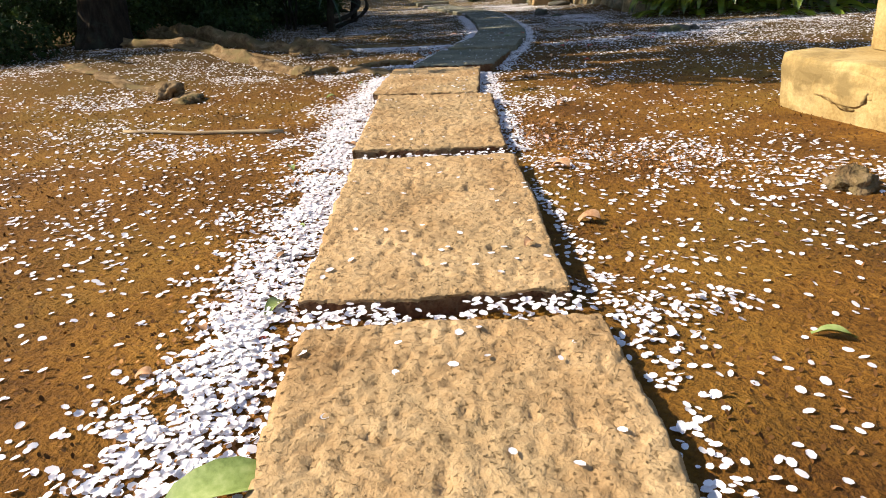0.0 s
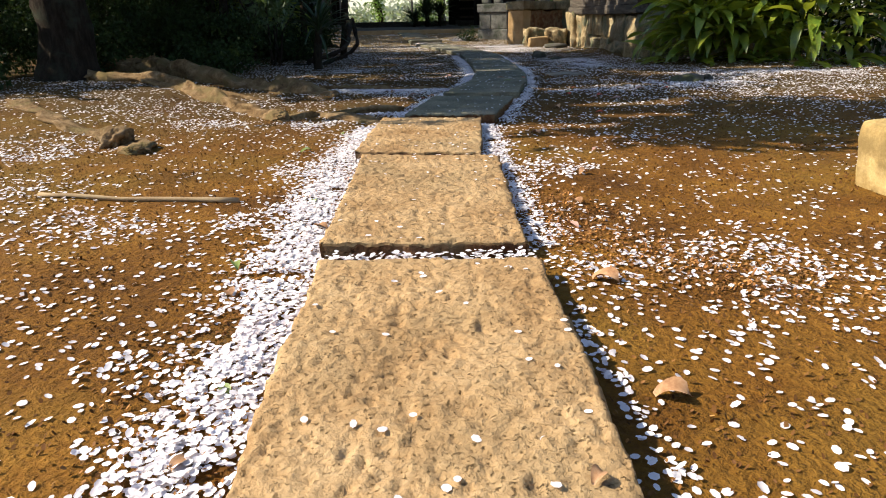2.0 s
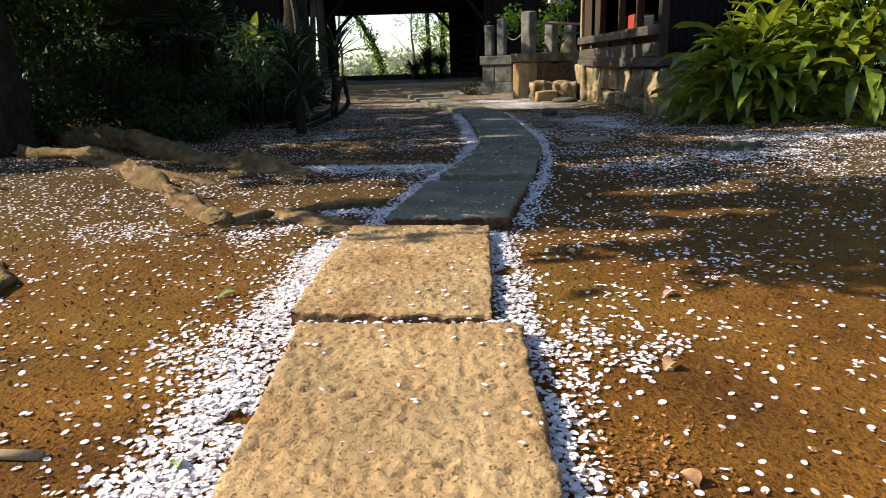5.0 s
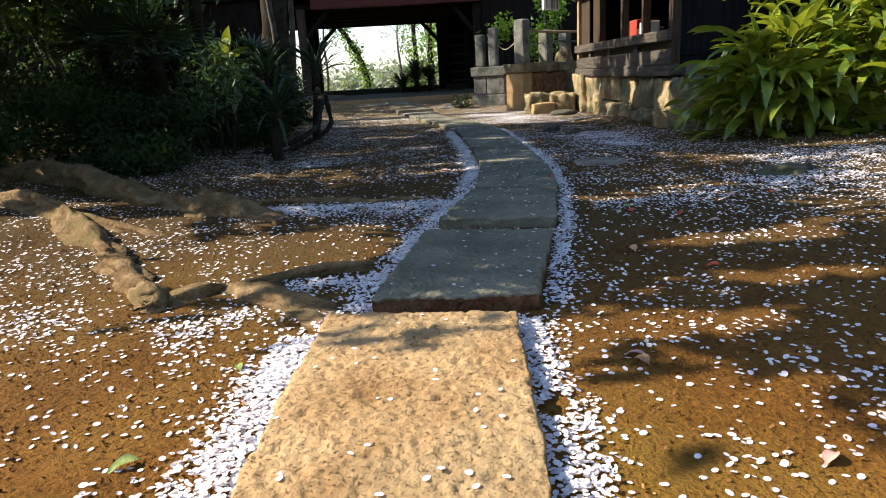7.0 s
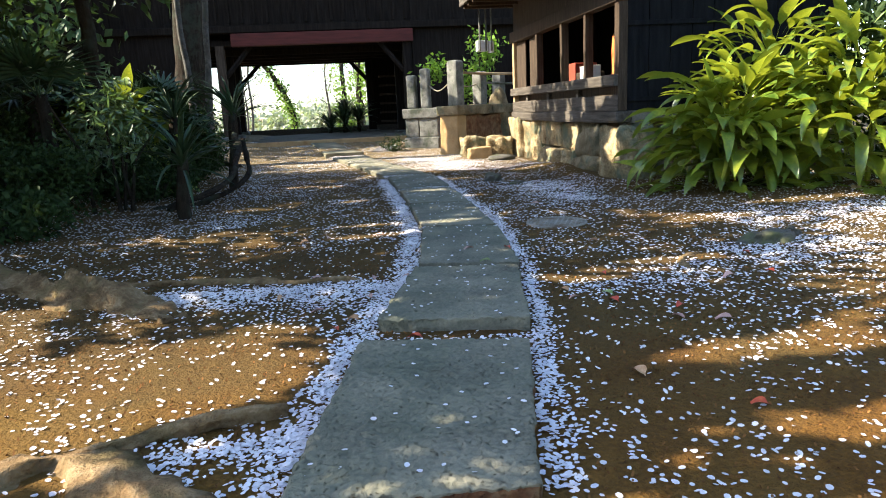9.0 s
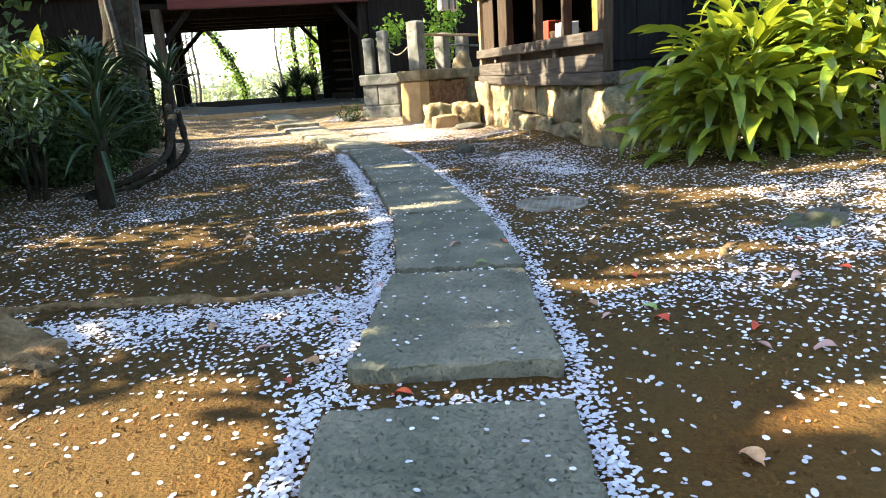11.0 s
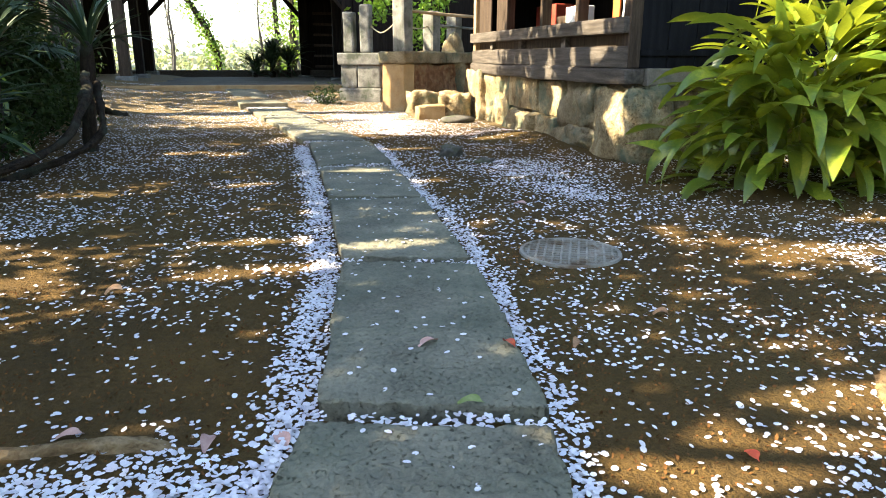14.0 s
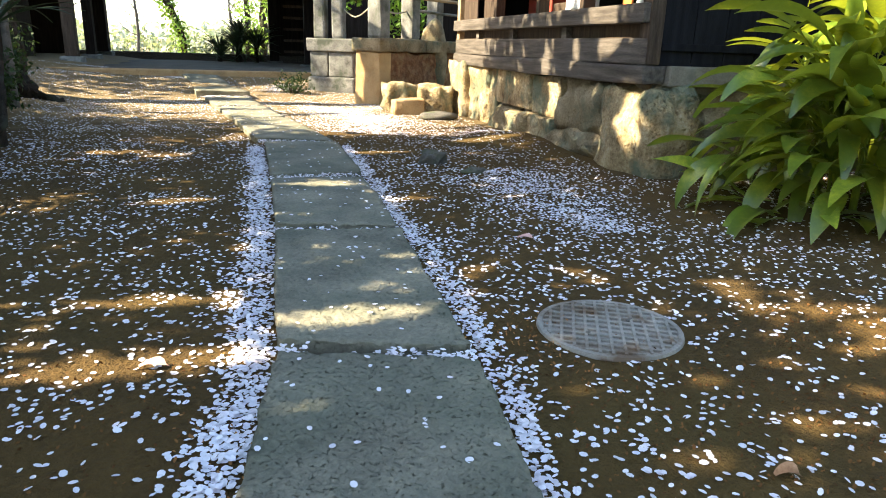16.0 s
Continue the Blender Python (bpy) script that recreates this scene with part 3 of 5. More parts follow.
# ---- the wooden hall on its stone footing ----
def hall():
    h = empty("wooden_hall", pose(0, 0, 0), label="weathered wooden shrine hall on rough stone footing, dark inside", category="hall")
    X = 4.47
    Y0, Y1 = 15.35, 21.85
    part("footing_wall", box(X + 0.13, 8.0, Y0 + 0.12, Y1, -0.2, 0.86, 0.02, 0.03, 6), PLASTER, h, "grey mortar infill behind the stones")
    # centre, half-sizes, seed, squareness, roughness, material
    stones = [((X + 0.24, 15.68, 0.36), (0.34, 0.58, 0.54), 1, 0.72, 0.26, PALESTONE), ((X + 0.14, 16.72, 0.58), (0.17, 0.5, 0.31), 2, 0.75, 0.5, STONE),
              ((X + 0.14, 16.85, 0.10), (0.26, 0.58, 0.22), 3, 0.6, 0.4, STONE), ((X + 0.12, 17.8, 0.12), (0.18, 0.4, 0.2), 4, 0.75, 0.35, PALESTONE),
              ((X + 0.04, 18.55, 0.12), (0.23, 0.34, 0.19), 5, 0.8, 0.3, PALESTONE), ((X + 0.12, 19.3, 0.12), (0.18, 0.46, 0.22), 6, 0.75, 0.35, STONE),
              ((X + 0.17, 20.62, 0.40), (0.2, 0.56, 0.54), 9, 0.8, 0.4, PALESTONE), ((X + 0.15, 21.5, 0.40), (0.3, 0.46, 0.54), 10, 0.85, 0.25, PALESTONE),
              ((X + 1.1, 15.6, 0.36), (0.5, 0.25, 0.48), 11, 0.6, 0.4, STONE), ((X + 2.1, 15.6, 0.36), (0.5, 0.25, 0.5), 12, 0.6, 0.4, STONE)]
    for c, r, k, sq, amount, mat in stones:
        part("footing_stone", boulder(c, r, k, amount, 4, sq), mat, h, smooth=True)
    for y0, y1, z0, z1, d in ((17.32, 18.24, 0.33, 0.85, 0.02), (18.27, 19.66, 0.36, 0.86, 0.0), (19.70, 20.08, 0.08, 0.86, 0.03)):
        part("footing_block", box(X + d, X + 0.3, y0, y1, z0, z1, 0.03, 0.02, 5), PALESTONE, h, "squared block of smooth pale stone")
    part("foundation_beam", box(X - 0.10, X + 0.2, Y0 - 0.02, Y1 + 0.05, 0.87, 1.06, 0.035, 0.03, 6), WOOD, h, "eroded grey sill timber")
    part("foundation_beam", box(X + 0.2, 8, Y0 - 0.06, Y0 + 0.2, 0.86, 1.06, 0.02, 0.01, 2), PLASTER, h)
    part("lower_rail", box(X - 0.06, X + 0.12, Y0, Y1, 1.065, 1.31, 0.015, 0.008, 3), WOOD, h)
    part("recessed_board", box(X + 0.05, X + 0.1, Y0, Y1, 1.30, 1.46, 0.0), POSTWOOD, h)
    for y in (17.2, 19.0, 20.6):
        part("spacer", box(X - 0.03, X + 0.05, y, y + 0.14, 1.312, 1.448, 0.008), WOOD, h)
    part("window_rail", box(X - 0.12, X + 0.12, Y0, Y1, 1.45, 1.63, 0.018, 0.008, 3), WOOD, h)
    # far corner post takes a pale wood that paints its sunlit edge
    for y, w in ((15.42, 0.17), (16.82, 0.10), (18.1, 0.11), (19.79, 0.12), (21.76, 0.16)):
        part("post", box(X - 0.05, X + 0.1, y - w / 2, y + w / 2, 1.63 if 15.5 < y < 21 else 1.068, 2.9, 0.012, 0.006, 3), POSTWOOD if y < 21 else STICK, h,
             "corner post in paler wood for its sunlit edge" if y > 21 else "")
    part("lintel", box(X - 0.08, X + 0.12, Y0 - 0.05, Y1 + 0.1, 2.72, 2.98, 0.015, 0.008, 3), POSTWOOD, h)
    part("upper_board", box(X, X + 0.06, Y0, Y1, 2.98, 3.7, 0.0), POSTWOOD, h)
    part("shutter", box(X + 0.03, X + 0.06, 19.85, 20.55, 1.63, 2.72, 0.006), POSTWOOD, h, "brown board shutter standing half open")
    part("shutter", box(X + 0.03, X + 0.06, 20.9, 21.7, 1.63, 2.72, 0.006), POSTWOOD, h)
    # end wall of upright black boards
    for k in range(10):
        x = X + 0.1 + k * 0.36
        part("wall_board", box(x, x + 0.35, Y0, Y0 + 0.05, 1.06, 3.7, 0.008), BLACKWALL, h)
    for z in (1.2, 2.35):
        part("wall_batten", box(X + 0.1, 8.0, Y0 - 0.03, Y0, z, z + 0.07, 0.006), BLACKWALL, h)
    part("back_wall", box(7.9, 8.0, Y0 + 0.05, Y1, 1.06, 3.7, 0.0), BLACKWALL, h)
    part("end_wall", box(X + 0.1, 8.0, Y1 - 0.06, Y1, 1.06, 3.7, 0.0), BLACKWALL, h)
    part("inner_wall", box(6.6, 6.66, Y0 + 0.05, Y1 - 0.06, 1.06, 3.7, 0.0), BLACKWALL, h)
    part("floor_boards", box(X + 0.1, 6.6, Y0 + 0.05, Y1 - 0.06, 1.3, 1.4, 0.0), POSTWOOD, h)
    part("roof_slab", box(3.25, 8.8, Y0 - 0.6, Y1 + 0.35, 3.7, 3.86, 0.02), ROOFTILE, h)
    part("fascia", box(3.2, 3.25, Y0 - 0.6, Y1 + 0.35, 3.66, 3.9, 0.008), WOOD, h, "grey eaves board")
    for k in range(14):
        y = Y0 - 0.5 + k * 0.54
        part("rafter", box(3.26, X + 0.3, y, y + 0.08, 3.58, 3.69, 0.008), POSTWOOD, h)
    bm = bmesh.new()
    vs = [bm.verts.new(p) for p in ((3.2, Y0 - 0.6, 3.9), (8.9, Y0 - 0.6, 3.9), (8.9, Y1 + 0.4, 3.9), (3.2, Y1 + 0.4, 3.9), (6, Y0 - 0.6, 5.6), (6, Y1 + 0.4, 5.6))]
    for f in ((0, 1, 4), (3, 5, 2), (0, 4, 5, 3), (1, 2, 5, 4), (0, 3, 2, 1)):
        bm.faces.new([vs[k] for k in f])
    bmesh.ops.recalc_face_normals(bm, faces=bm.faces)
    part("roof", bm, ROOFTILE, h)


hall()


def inside_hall():
    part("offering_cabinet", box(5.1, 5.6, 19.2, 20.1, 1.4, 2.05, 0.02), REDCLOTH, label="dark red lacquered cabinet inside the hall", category="cabinet")
    b = empty("banner", label="narrow orange cloth banner hanging inside the hall", category="banner")
    part("cloth", box(4.9, 4.93, 16.55, 16.75, 1.55, 2.35, 0.01, 0.02, 2), ORANGE, b)
    part("pole", tube([(4.91, 16.65, 1.4), (4.91, 16.65, 2.5)], [0.012, 0.012], 6, 0), POSTWOOD, b)
    part("paper_box", box(4.75, 5.0, 17.5, 17.95, 1.4, 1.9, 0.012), PAPER, label="pale paper box on the hall floor", category="box")
    part("paper_strip", box(4.8, 4.83, 16.2, 16.3, 1.4, 1.98, 0.005, 0.02, 2), PAPER, label="white folded paper strip standing in the hall", category="paper")
    part("stool", box(5.0, 5.4, 18.3, 18.9, 1.4, 1.82, 0.02), POSTWOOD, label="low brown wooden stand inside the hall", category="stand")


inside_hall()


def meter_box():
    m = empty("meter_box", label="pale grey electricity box on thin pipes by the hall corner", category="meter box")
    part("case", box(3.62, 3.9, 22.16, 22.4, 2.60, 2.86, 0.02), BOXPAINT, m)
    part("small_case", box(3.92, 4.04, 22.16, 22.38, 2.56, 2.84, 0.015), BOXPAINT, m)
    for x in (3.68, 3.84, 3.98):
        part("pipe", tube([(x, 22.15, 2.6), (x, 22.15, 3.72)], [0.022, 0.022], 8, 0), GRANITE, m)


meter_box()


# ---- stone fence on its block plinth ----
def stone_fence():
    f = empty("stone_fence", pose(3.19, 23.14, 0, 0, 0, -48), label="lichened stone fence posts on a thick cut-stone plinth", category="fence")
    part("plinth_block", box(-0.64, 0.0, 0.02, 0.42, -0.1, 1.03, 0.04, 0.03, 5), TUFF, f)
    # brown stone; its darkness also paints the shade of this face
    part("plinth_block", box(-0.62, -0.02, 0.44, 3.2, -0.1, 1.03, 0.05, 0.07, 9), TUFFSIDE, f, "brown crumbling stone face, coloured darker for its shaded side")
    part("cap_stone", box(-0.70, 0.06, -0.03, 1.6, 1.035, 1.30, 0.04, 0.02, 4), STONE, f, "overhanging cap stone with moss")
    part("cap_stone", box(-0.70, 0.06, 1.615, 4.2, 1.035, 1.29, 0.04, 0.02, 4), STONE, f)
    for x, y, w, hgt in ((-0.42, 0.55, 0.17, 1.22), (-0.16, 0.2, 0.17, 1.17), (-0.2, 1.35, 0.16, 0.92), (-0.4, 2.6, 0.15, 0.9)):
        part("post", box(x - w, x + w, y - w, y + w, 1.29, 1.29 + hgt, 0.06, 0.012, 4), GRANITE, f)
    part("rail", tube(bend([(-0.42, 0.5, 2.2), (0.0, 1.3, 2.14), (-0.1, 3.4, 2.16)], 10), [0.035] * 11, 8, 0.05), STICK, f, "pale wooden pole laid between posts")
    part("rope", tube(bend([(-0.2, 0.2, 1.9), (-0.2, 0.8, 1.8), (-0.2, 1.35, 1.9)], 10), [0.018] * 11, 6, 0.1), ROPE, f)
    part("rail", tube([(-0.2, 1.3, 1.9), (-0.3, 4.0, 1.88)], [0.03, 0.03], 8, 0.05), GRANITE, f)
    b = empty("stone_fence", pose(2.62, 25.1, 0, 0, 0, -25), label="mossy grey stone fence posts on a low stepped plinth", category="fence")
    part("plinth_block", box(-0.75, 0.35, 0, 0.9, -0.1, 0.42, 0.04, 0.015, 3), GRANITE, b)
    part("plinth_block", box(-0.70, -0.28, 0.03, 0.8, 0.425, 0.98, 0.03, 0.015, 3), GRANITE, b)
    part("plinth_block", box(-0.26, 0.32, 0.03, 0.8, 0.425, 0.98, 0.03, 0.015, 3), GRANITE, b)
    part("cap_stone", box(-0.76, 0.36, -0.02, 0.9, 0.985, 1.27, 0.03, 0.015, 3), GRANITE, b)
    for x, hgt in ((-0.55, 0.98), (-0.12, 1.15)):
        part("post", box(x - 0.14, x + 0.14, 0.25, 0.53, 1.27, 1.27 + hgt, 0.05, 0.012, 3), GRANITE, b)
    part("rope", tube(bend([(-0.1, 0.4, 2.0), (0.3, 0.3, 1.75), (0.75, 0.1, 2.0)], 10), [0.016] * 11, 6, 0.1), ROPE, b)


stone_fence()
part("round_boulder", boulder((4.75, 24.9, 0.8), (0.33, 0.33, 1.0), 31, 0.12, 3), STONE, label="pale rounded standing stone behind the fence", category="boulder", smooth=True)
part("cut_stone", box(3.12, 3.66, 21.1, 21.5, -0.06, 0.26, 0.03, 0.03, 5), TUFF, label="loose rectangular cut stone lying by the plinth", category="stone")
part("cut_stone", boulder((3.95, 21.6, 0.18), (0.3, 0.28, 0.3), 33, 0.35, 4, 0.9), PALESTONE, label="loose rounded block of pale stone by the plinth", category="stone", smooth=True)
part("cut_stone", boulder((3.4, 22.0, 0.18), (0.3, 0.25, 0.3), 34, 0.35, 4, 0.85), PALESTONE, label="rough broken stone leaning behind a cut block", category="stone", smooth=True)
part("flat_stone", boulder((3.75, 20.5, 0.03), (0.34, 0.2, 0.09), 35, 0.2, 3), ROCK, label="flat dark stone sunk in the earth", category="stone", smooth=True)


# ---- low stone base with a square pillar near the start ----
def pillar_base():
    p = empty("stone_pillar", pose(2.32, 4.50, -0.02, 0, 0, 8), label="square stone pillar on a broken mortared base", category="pillar")
    part("base", box(0, 1.3, -1.25, 0, -0.1, 0.35, 0.03, 0.03, 6), MORTAR, p, "yellowish block with flaking mortar")
    part("mortar_patch", boulder((0.0, -0.55, 0.2), (0.025, 0.38, 0.11), 41, 0.5, 4), MORTAR, p, smooth=True)
    part("pillar", box(0.5, 1.1, -0.75, -0.15, 0.35, 1.9, 0.03, 0.012, 4), MORTAR, p)


pillar_base()


# ---- trees, which shade the middle of the path ----
# holes in the crowns, by where the sun that they let through meets the earth: x, y, half-width, half-depth
GAPS = [(1.85, 9.68, 0.55, 0.2), (2.6, 9.95, 0.5, 0.15), (2.1, 8.1, 0.75, 0.2), (2.75, 8.3, 0.35, 0.12), (2.0, 7.3, 0.5, 0.16), (1.15, 6.7, 0.65, 0.2),
        (-1.0, 8.4, 0.95, 0.6), (-2.8, 9.2, 1.1, 0.8), (-3.6, 10.7, 0.8, 0.45), (-2.2, 9.9, 0.4, 0.2), (0.35, 11.95, 0.55, 0.16), (0.3, 12.6, 0.4, 0.1), (1.25, 12.1, 0.5, 0.13),
        (1.35, 14.9, 0.45, 0.1), (0.2, 14.7, 0.4, 0.1), (1.9, 14.6, 0.3, 0.1), (2.1, 16.95, 0.5, 0.14), (3.7, 17.6, 0.5, 0.2), (3.9, 11.55, 0.5, 0.16),
        (5.4, 17.5, 0.75, 0.2), (5.1, 15.4, 0.5, 0.28), (6.3, 15.95, 0.55, 0.33), (5.9, 16.7, 0.3, 0.12), (4.7, 18.6, 0.25, 0.15), (5.0, 21.4, 0.8, 0.5),
        (-1.1, 14.8, 0.65, 0.5), (-0.6, 16.9, 0.8, 0.35), (5.4, 12.2, 0.9, 0.2), (8.9, 12.6, 2.5, 1.7), (2.9, 21.2, 1.4, 1.8)]


def open_gaps(V, base, rng):
    """Leaves less those that would close the gaps."""
    P = np.array(V).reshape(-1, 4, 3)
    m = P.mean(1) + np.array(base)
    gx, gy = m[:, 0] - to_sun.x / to_sun.z * m[:, 2], m[:, 1] - to_sun.y / to_sun.z * m[:, 2]
    keep = np.ones(len(m), bool)
    for x, y, rx, ry in GAPS:
        keep &= ((gx - x) / rx) ** 2 + ((gy - y) / ry) ** 2 > 0.7 + 0.6 * rng.random(len(m))
    P = P[keep]
    return P.reshape(-1, 3).tolist(), np.arange(len(P) * 4).reshape(-1, 4).tolist()


def tree(name, base, line, r0, r1, limbs, blobs, label, seed, bark, leaf=CANOPY, size=(0.24, 0.12), flare=True):
    rng = np.random.default_rng(seed)
    t = empty(name, pose(*base), label=label, category="tree")
    pts = bend(line, 16, 0.06)
    radii = taper(16, r0, r1)
    if flare:
        for i, k in enumerate((1.7, 1.3, 1.1)):
            radii[i] *= k
    part("trunk", tube(pts, radii, 14, 0.14), bark, t, smooth=True)
    for a, b, r in limbs:
        part("limb", tube(bend([a, ((a[0] + b[0]) / 2, (a[1] + b[1]) / 2, (a[2] + b[2]) / 2 + 0.3), b], 8, 0.1), taper(8, r, r * 0.25), 8, 0.12), bark, t, smooth=True)
    V, F = leaf_cloud(rng, blobs, *size)
    V, F = open_gaps(V, base, rng)
    raw("crown", V, F, leaf, t, kind="stuff")
    return t


tree("tree", (-5.2, 11.2, 0.05), [(0, 0, -0.2), (0.05, 0, 1.2), (-0.1, 0.1, 3), (0.1, 0, 5.2)], 0.42, 0.12,
     [((0, 0, 2.9), (1.9, -1.2, 4.4), 0.13), ((0, 0, 3.2), (1.5, 1.6, 4.7), 0.12), ((0, 0, 3.4), (-1.6, 0.4, 4.9), 0.12)],
     [((1.8, -4.2, 4.6), (0.9, 0.55, 0.5), 950), ((2.6, -3.5, 5.0), (1.0, 0.8, 0.6), 1000), ((0.6, -3.0, 3.75), (0.7, 0.6, 0.35), 650), ((1.2, -2.4, 4.3), (0.9, 0.85, 0.55), 1800), ((1.0, -0.1, 4.5), (2.0, 1.4, 1.2), 2100), ((-0.8, -0.2, 5.0), (1.6, 1.7, 1.1), 1300), ((0.8, 2.4, 4.5), (1.8, 1.6, 1.1), 1900), ((1.7, 2.3, 6.1), (0.8, 1.0, 0.5), 800), ((2.4, 2.6, 6.4), (1.1, 1.6, 0.5), 2400)],
     "broad evergreen tree with surface roots and a dense dark crown", 3, BARK, size=(0.28, 0.15))
tree("tree", (-3.6, 16.4, 0.05), [(0, 0, -0.2), (-0.1, 0.1, 1.5), (0, 0, 3.2), (0.1, 0.2, 5.6)], 0.16, 0.07,
     [((0, 0, 3.0), (1.3, -1.2, 4.2), 0.07), ((0, 0, 3.3), (0.6, 1.5, 4.6), 0.07), ((0, 0, 3.6), (-1.4, -0.3, 4.9), 0.07)],
     [((0.2, -1.4, 4.6), (1.8, 1.5, 1.0), 1800), ((0.0, 1.1, 4.6), (1.7, 1.4, 1.1), 1800), ((-1.8, 0.2, 5.2), (1.5, 2.0, 1.0), 1200), ((0.0, 0.9, 6.3), (1.2, 2.0, 0.45), 650), ((1.1, 3.0, 6.2), (0.9, 1.4, 0.45), 1100), ((1.1, 0.4, 6.1), (0.9, 1.3, 0.45), 1100)],
     "slim evergreen tree with a dense crown", 5, BARK, size=(0.28, 0.15), flare=False)
# added out of view: darkens the left ground and blocks the western sky
tree("tree", (-8.6, 13.0, 0.1), [(0, 0, -0.2), (0.1, 0, 1.2), (0, 0.1, 2.6), (0.1, 0, 4.4)], 0.3, 0.1,
     [((0, 0, 2.2), (1.4, -2.0, 3.4), 0.1), ((0, 0, 2.4), (1.2, 2.0, 3.6), 0.1), ((0, 0, 2.8), (1.2, 6.4, 4.5), 0.1)],
     [((0.8, -1.8, 3.2), (1.8, 2.2, 1.3), 4200), ((0.8, 2.0, 3.4), (1.8, 2.2, 1.3), 4200), ((1.0, 5.4, 3.2), (1.8, 1.8, 1.2), 2600), ((1.6, 3.4, 4.1), (2.3, 3.0, 0.9), 3600), ((1.2, 6.8, 4.6), (1.6, 1.2, 0.8), 1900)],
     "low spreading evergreen out of view, added to shade the left side", 6, BARK, size=(0.26, 0.13))
tree("tree", (-3.75, 23.6, 0.0), [(0, 0, -0.2), (0.02, 0, 1.2), (0.12, 0.05, 3), (0.3, 0.1, 6.5)], 0.5, 0.3,
     [((0.1, 0, 4.6), (-1.6, 1.6, 6.6), 0.13), ((0.2, 0, 5.2), (1.4, 1.8, 7.2), 0.12)],
     [((0.2, 3.6, 8.2), (2.2, 1.6, 1.0), 2000)],
     "thick dark tree trunk flaring into roots beside the gate", 7, BARK)


def thin_trunks():
    for dx, lean in ((0.0, -0.05), (0.2, 0.12)):
        t = empty("slender_tree", pose(-3.3 + dx * 1.8, 21.6, 0), label="slender pale-barked tree stem among the shrubs", category="tree", group="slender stems")
        part("trunk", tube(bend([(0, 0, -0.2), (0.03, 0, 1.4), (lean, 0.05, 3.0), (lean * 2, 0.1, 4.6)], 14, 0.03), taper(14, 0.10, 0.055), 10, 0.1), PALEBARK, t, smooth=True)
        V, F = leaf_cloud(np.random.default_rng(int(11 + dx * 10)), [((lean * 2, 0.1, 4.9), (0.9, 0.9, 0.6), 400)], 0.22, 0.1)
        V, F = open_gaps(V, (-3.3 + dx * 1.8, 21.6, 0), np.random.default_rng(12))
        raw("crown", V, F, CANOPY, t, kind="stuff")


thin_trunks()


# ---- shrubs ----
def shrub(name, base, blobs, leaf, size, label, seed, stems=6):
    rng = np.random.default_rng(seed)
    s = empty(name, pose(*base), label=label, category="shrub")
    tall = max(b[0][2] for b in blobs)
    for k in range(stems):
        b = blobs[k % len(blobs)][0]
        o = rng.normal(size=2) * 0.12
        part("stem", tube(bend([(o[0], o[1], -0.1), (b[0] * 0.4 + o[0], b[1] * 0.4 + o[1], b[2] * 0.5), (b[0] + o[0] * 2, b[1] + o[1] * 2, b[2])], 8, 0.05), taper(8, 0.03, 0.01), 6, 0.1), BARK, s)
    V, F = leaf_cloud(rng, blobs, *size, shell=0.3)
    raw("foliage", V, F, leaf, s, kind="stuff")
    return s


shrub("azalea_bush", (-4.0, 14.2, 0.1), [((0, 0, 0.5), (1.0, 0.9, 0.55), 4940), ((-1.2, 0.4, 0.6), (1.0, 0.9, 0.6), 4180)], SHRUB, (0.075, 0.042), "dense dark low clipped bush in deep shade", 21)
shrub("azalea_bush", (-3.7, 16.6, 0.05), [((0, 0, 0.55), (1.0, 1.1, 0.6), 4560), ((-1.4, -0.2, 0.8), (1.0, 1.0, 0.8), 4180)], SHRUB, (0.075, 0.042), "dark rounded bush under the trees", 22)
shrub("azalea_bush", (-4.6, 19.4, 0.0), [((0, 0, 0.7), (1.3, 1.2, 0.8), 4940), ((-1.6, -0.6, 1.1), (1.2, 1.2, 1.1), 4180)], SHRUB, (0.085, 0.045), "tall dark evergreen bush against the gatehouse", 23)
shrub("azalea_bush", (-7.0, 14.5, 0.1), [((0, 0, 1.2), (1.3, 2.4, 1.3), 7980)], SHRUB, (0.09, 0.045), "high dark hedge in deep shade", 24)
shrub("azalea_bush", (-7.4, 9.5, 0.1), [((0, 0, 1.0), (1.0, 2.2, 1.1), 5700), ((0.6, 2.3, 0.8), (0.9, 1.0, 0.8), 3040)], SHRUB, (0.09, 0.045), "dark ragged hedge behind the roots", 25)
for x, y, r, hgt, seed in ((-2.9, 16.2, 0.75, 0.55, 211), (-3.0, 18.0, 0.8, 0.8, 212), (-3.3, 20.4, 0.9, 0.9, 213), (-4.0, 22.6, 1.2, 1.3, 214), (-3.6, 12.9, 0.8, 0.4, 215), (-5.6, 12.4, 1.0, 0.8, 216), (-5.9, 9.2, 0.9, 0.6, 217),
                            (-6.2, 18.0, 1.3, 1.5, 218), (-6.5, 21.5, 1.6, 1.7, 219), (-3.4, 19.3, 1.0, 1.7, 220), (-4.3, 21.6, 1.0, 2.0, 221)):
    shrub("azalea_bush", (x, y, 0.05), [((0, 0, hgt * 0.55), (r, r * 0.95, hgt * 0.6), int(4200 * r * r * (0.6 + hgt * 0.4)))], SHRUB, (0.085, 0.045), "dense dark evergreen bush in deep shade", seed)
shrub("laurel_bush", (-3.05, 15.0, 0.05), [((0, 0, 1.45), (0.36, 0.3, 0.32), 330), ((-0.25, 0, 1.0), (0.34, 0.3, 0.28), 220), ((0.2, 0.1, 1.05), (0.28, 0.25, 0.25), 170)], GLOSSY, (0.15, 0.045),
      "upright laurel-like shrub with pale glossy leaves", 26)
